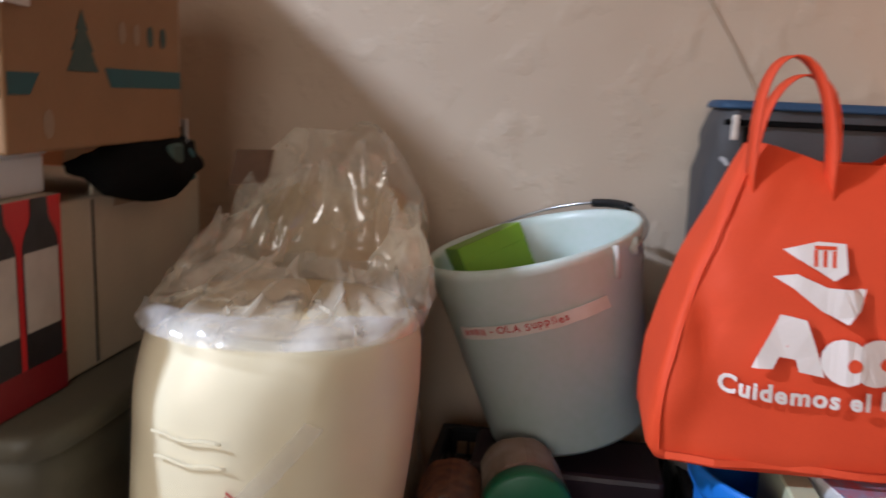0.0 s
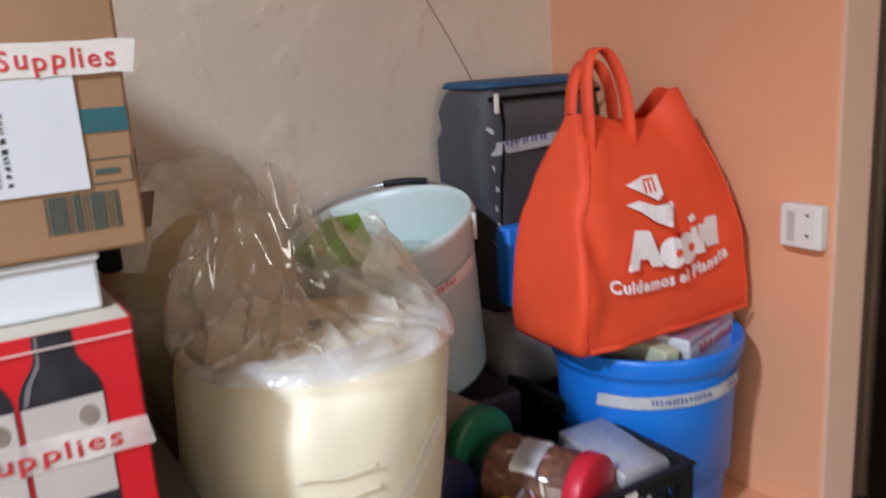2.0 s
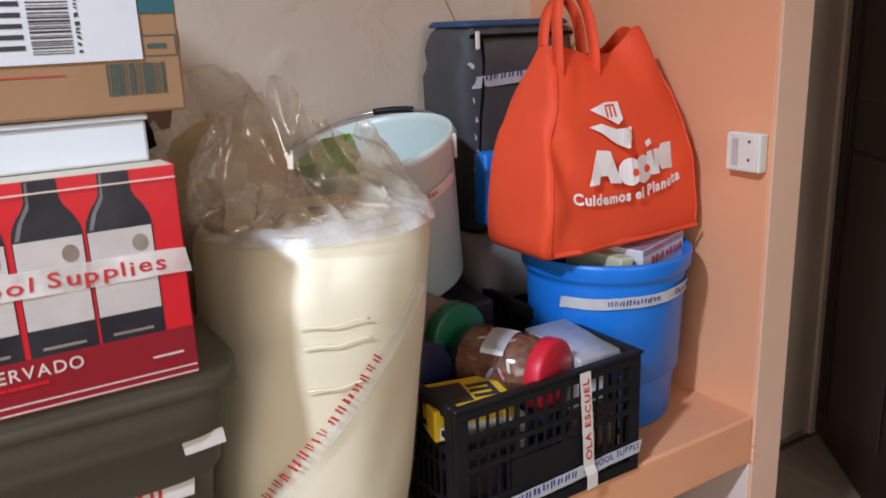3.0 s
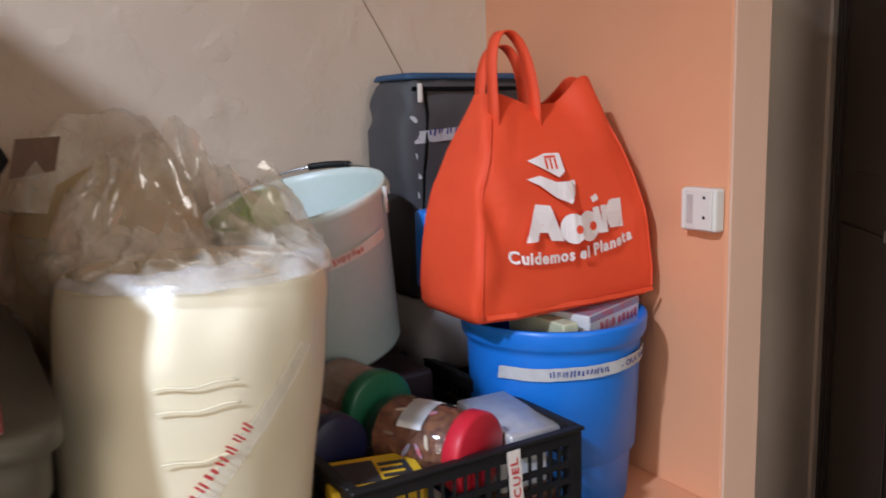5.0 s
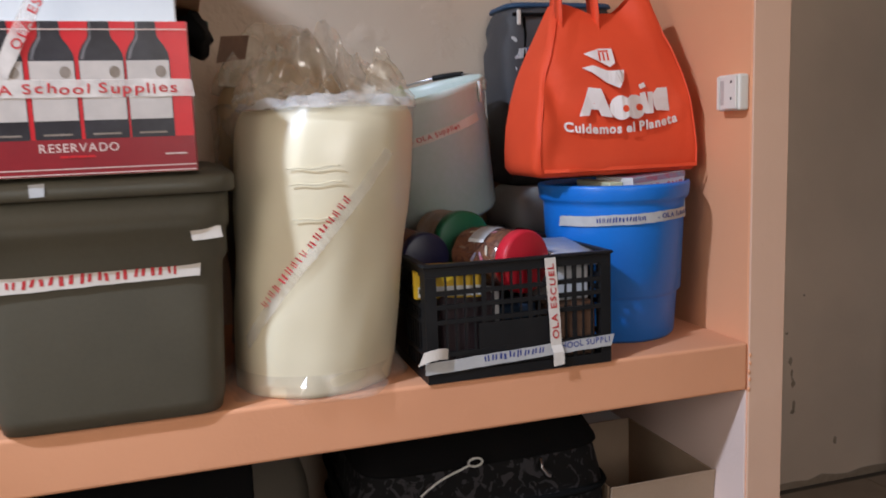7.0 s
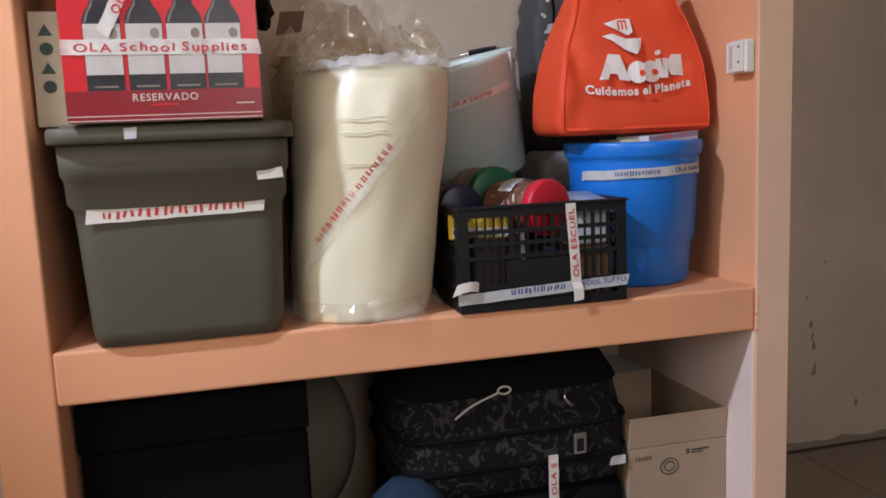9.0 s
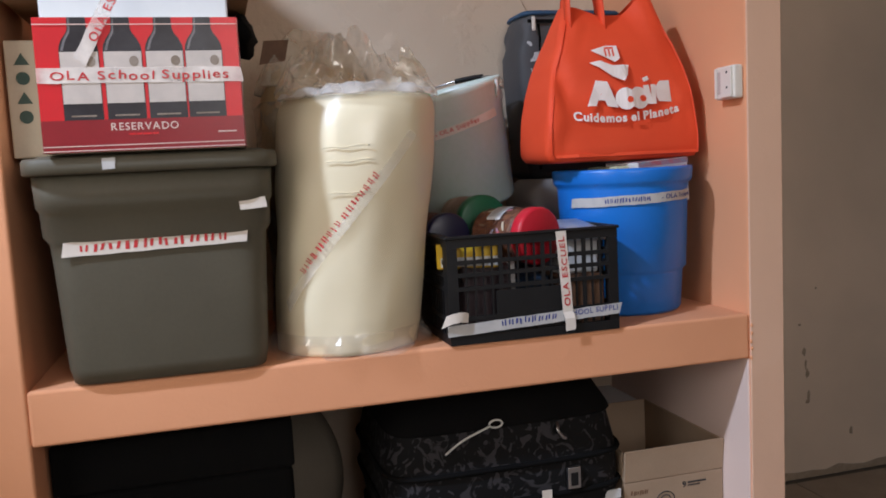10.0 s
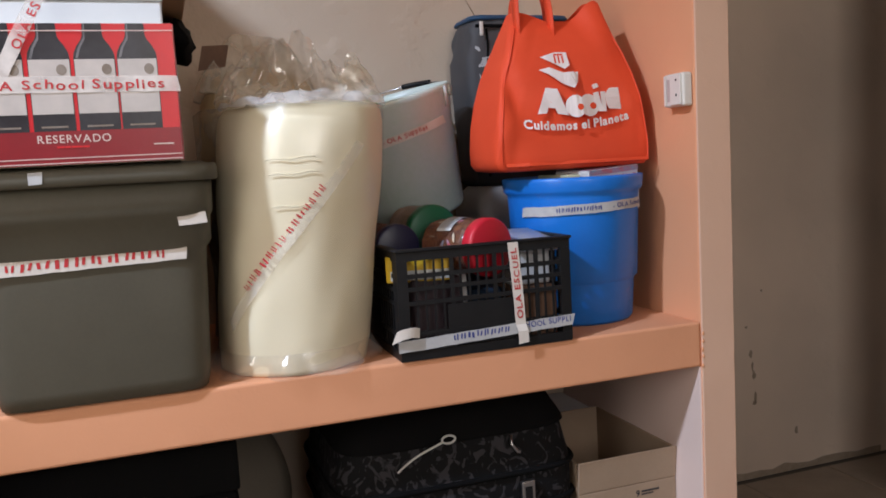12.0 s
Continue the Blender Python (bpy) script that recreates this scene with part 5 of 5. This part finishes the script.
bend(bm, lambda u, v, w: Vector((u, v - 0.012 * (1 - ((u - 0.105) / 0.12) ** 2), w)))
part("lettering", bend(bm, on_bag(-0.327, 1.114, 1.0, 0.0017)), M_PRINT, bag, "white printed slogan")

# ---- lower niche ----
suit = thing("suitcase", (-0.51, 0.33, 0.265), "black soft suitcase with a grey leaf print and taped label", "suitcase")
SZ = [(0.268, 0.245, 0.20), (0.275, 0.256, 0.215), (0.32, 0.262, 0.222), (0.405, 0.262, 0.222), (0.43, 0.258, 0.218), (0.50, 0.245, 0.20), (0.545, 0.222, 0.175), (0.566, 0.19, 0.14), (0.570, 0.15, 0.11)]
part("shell", loft([rrect(-0.508, 0.30, z, hx, hy, 0.3, 72) for z, hx, hy in SZ]), M_FLOWER, suit, smooth=True)
for z in (0.408, 0.335):
    _, hx, hy = [q for q in SZ if q[0] <= z + 0.001][-1]
    part("piping", tube(rrect(-0.508, 0.30, z, hx + 0.003, hy + 0.003, 0.3, 72) + [rrect(-0.508, 0.30, z, hx + 0.003, hy + 0.003, 0.3, 72)[0]], 0.006, 6), M_BLACK_CLOTH, suit, smooth=True)
part("top_flap", loft([rrect(-0.508, 0.30, z, hx, hy, 0.3, 72) for z, hx, hy in ((0.488, 0.251, 0.2065), (0.492, 0.254, 0.2095), (0.499, 0.252, 0.2075), (0.546, 0.226, 0.179), (0.5685, 0.193, 0.143), (0.5730, 0.15, 0.11))], True, False, True), M_BLACK_CLOTH, suit, "plain black upper panel", True)
part("zip_pull", tube([(-0.405, 0.088, 0.485), (-0.408, 0.078, 0.47), (-0.398, 0.074, 0.455), (-0.392, 0.074, 0.452)], 0.003, 6), M_WIRE, suit, "grey zip pull", True)
part("buckle", block(-0.395, -0.365, 0.064, 0.074, 0.345, 0.392, 0.003, 2), M_WIRE, suit, "grey metal buckle")
part("buckle_gap", block(-0.388, -0.372, 0.0632, 0.0638, 0.352, 0.380), M_BLACK, suit)
string = part("string", tube(arc(lambda t: (-0.652 + 0.096 * t, 0.078 + 0.004 * math.sin(t * 5), 0.452 + 0.048 * t + 0.004 * math.sin(t * 3)), 14), 0.0022, 6), M_STRING, suit, "white tied string", True)
part("string_loop", tube(arc(lambda t: (-0.543 + 0.014 * math.cos(2 * math.pi * t + 3.1), 0.079, 0.502 + 0.008 * math.sin(2 * math.pi * t + 3.1)), 18), 0.0022, 6), M_STRING, suit, smooth=True)
tape = part("name_tape", bend(strip(0.10, 0.022, 8, ragged=0.003, seed=81), lambda u, v, w: Vector((-0.443 - v, 0.064 - w, 0.352 - u))), M_TAPE, suit, "white tape with red handwriting")
bm, w = lettering("OLA S", 0.012, 0.08, 82, 0.014, 1.2)
bm.transform(Matrix.Diagonal((0.075 / w, 1, 1, 1)))
part("handwriting", bend(bm, lambda u, v, w: Vector((-0.437 - v, 0.0625 - w, 0.262 + u))), M_RED_INK, tape)
part("white_tab", block(-0.300, -0.262, 0.088, 0.093, 0.298, 0.318, 0.001, 1), M_LABEL, suit)
low = thing("lower_suitcase", (-0.51, 0.32, 0), "plain black suitcase lying on the floor under another", "suitcase")
part("shell", loft([rrect(-0.508, 0.31, z, hx, hy, 0.25, 64) for z, hx, hy in ((0.001, 0.24, 0.21), (0.012, 0.256, 0.228), (0.24, 0.256, 0.228), (0.262, 0.24, 0.21))]), M_BLACK_CLOTH, low, smooth=True)
for x in (-0.53, -0.40):
    part("clasp", block(x - 0.016, x + 0.016, 0.074, 0.081, 0.225, 0.24, 0.002, 1), M_WIRE, low, "grey metal clasp")
rings = [rrect(-0.76, 0.09, z, hx, hy, 0.6, 40) for z, hx, hy in ((0.001, 0.08, 0.05), (0.02, 0.10, 0.065), (0.2, 0.095, 0.06), (0.30, 0.07, 0.045), (0.335, 0.03, 0.02))]
solo("blue_cloth_bag", loft([[(x + 0.01 * noise.noise(Vector((x * 20, y * 20, z * 9))), y, z) for x, y, z in r] for r in rings]), M_NAVY_CLOTH, "dark blue cloth bag slumped beside the suitcases", "bag", smooth=True)
chest = thing("black_niche_box", (-1.16, 0.35, 0), "large plain black box at the left of the lower niche", "chest")
part("body", block(-1.375, -0.952, 0.09, 0.60, 0.001, 0.47, 0.015, 3), M_BLACK_CLOTH, chest)
part("lid", block(-1.378, -0.949, 0.087, 0.603, 0.4705, 0.565, 0.006, 2), M_BLACK_CLOTH, chest)
bei = thing("beige_cushion", (-0.90, 0.4, 0), "round dull beige canvas cushion standing on edge", "cushion")
part("cushion", lathe([(0.05, 0.0), (0.25, 0.004), (0.276, 0.03), (0.276, 0.06), (0.25, 0.09), (0.05, 0.1)], (-1.075, 0.615 - 0.1, 0.2775), 64, axis="y"), M_BEIGE_CLOTH, bei, smooth=True)
BASE_CARTON = 0.392
oc = thing("open_carton", (-0.14, 0.27, 0), "open brown cardboard carton with dark printing on the floor", "box")
CXA, CXB, CYA, CYB = -0.25, -0.004, 0.098, 0.44
part("front_wall", block(CXA, CXB, CYA, CYA + 0.005, 0.001, BASE_CARTON - 0.07, 0.0015, 1), M_CARD_GREY, oc)
part("front_flap", bend(block(CXA, CXB, -0.0025, 0.0025, 0.0, 0.072, 0.0015, 1), lambda u, v, w: Vector((u, CYA + 0.002 + v - w * 0.1, BASE_CARTON - 0.069 + w))), M_CARD_GREY, oc)
part("back_wall", block(CXA, CXB, CYB, CYB + 0.005, 0.001, BASE_CARTON, 0.0015, 1), M_CARD_GREY, oc)
for x in (CXA, CXB - 0.005):
    part("side_wall", block(x, x + 0.005, CYA + 0.006, CYB - 0.001, 0.001, BASE_CARTON, 0.0015, 1), M_CARD_GREY, oc)
part("bottom", block(CXA + 0.006, CXB - 0.006, CYA + 0.006, CYB - 0.001, 0.001, 0.006), M_CARD_GREY, oc)
for r in (0.019, 0.011):
    pts = [(-0.15 + r * 1.15 * math.cos(a), CYA - 0.001, 0.272 + r * math.sin(a)) for a in [k * 0.3 for k in range(22)]]
    part("swirl_mark", tube(pts, 0.0012, 4), M_INK, oc)
bm, w = lettering("9", 0.014, 0, 1, 0.02)
part("lettering", bend(bm, on_front(-0.108, 0.293, CYA)), M_INK, oc)
part("writing", bend(join(bars([0.045], 0.004)[0], bend(bars([0.03], 0.003)[0], lambda u, v, w: Vector((u, v - 0.006, w)))), on_front(-0.094, 0.301, CYA)), M_INK, oc)
write_bars([0.012, 0.006, 0.01, 0.008], 0.01, 0.2, on_front(-0.235, 0.293, CYA), M_BROWN_PAPER, oc)
solo("white_panel_offcut", block(-0.19, -0.012, 0.455, 0.63, 0.370, 0.384, 0.002, 1), M_LABEL, "white board offcut lying behind the carton", "board")
solo("grey_box_low", block(-0.20, -0.01, 0.45, 0.635, 0.001, 0.3695, 0.004, 1), M_CARD_GREY, "plain grey-brown box at the back of the niche", "box")

# ---- floor tiles ----
TS = 0.33
tile = mesh_of("tile", block(-TS / 2 + 0.002, TS / 2 - 0.002, -TS / 2 + 0.002, TS / 2 - 0.002, -0.004, 0.0, 0.001, 1), M_TILE, False)
for i in range(13):
    for j in range(11):
        x, y = XL + 0.2 + TS * i, DEPTH - TS / 2 - 0.02 - TS * j
        ob = new("tile", tile)
        ob.parent = floor
        ob.location = (x, y, 0)
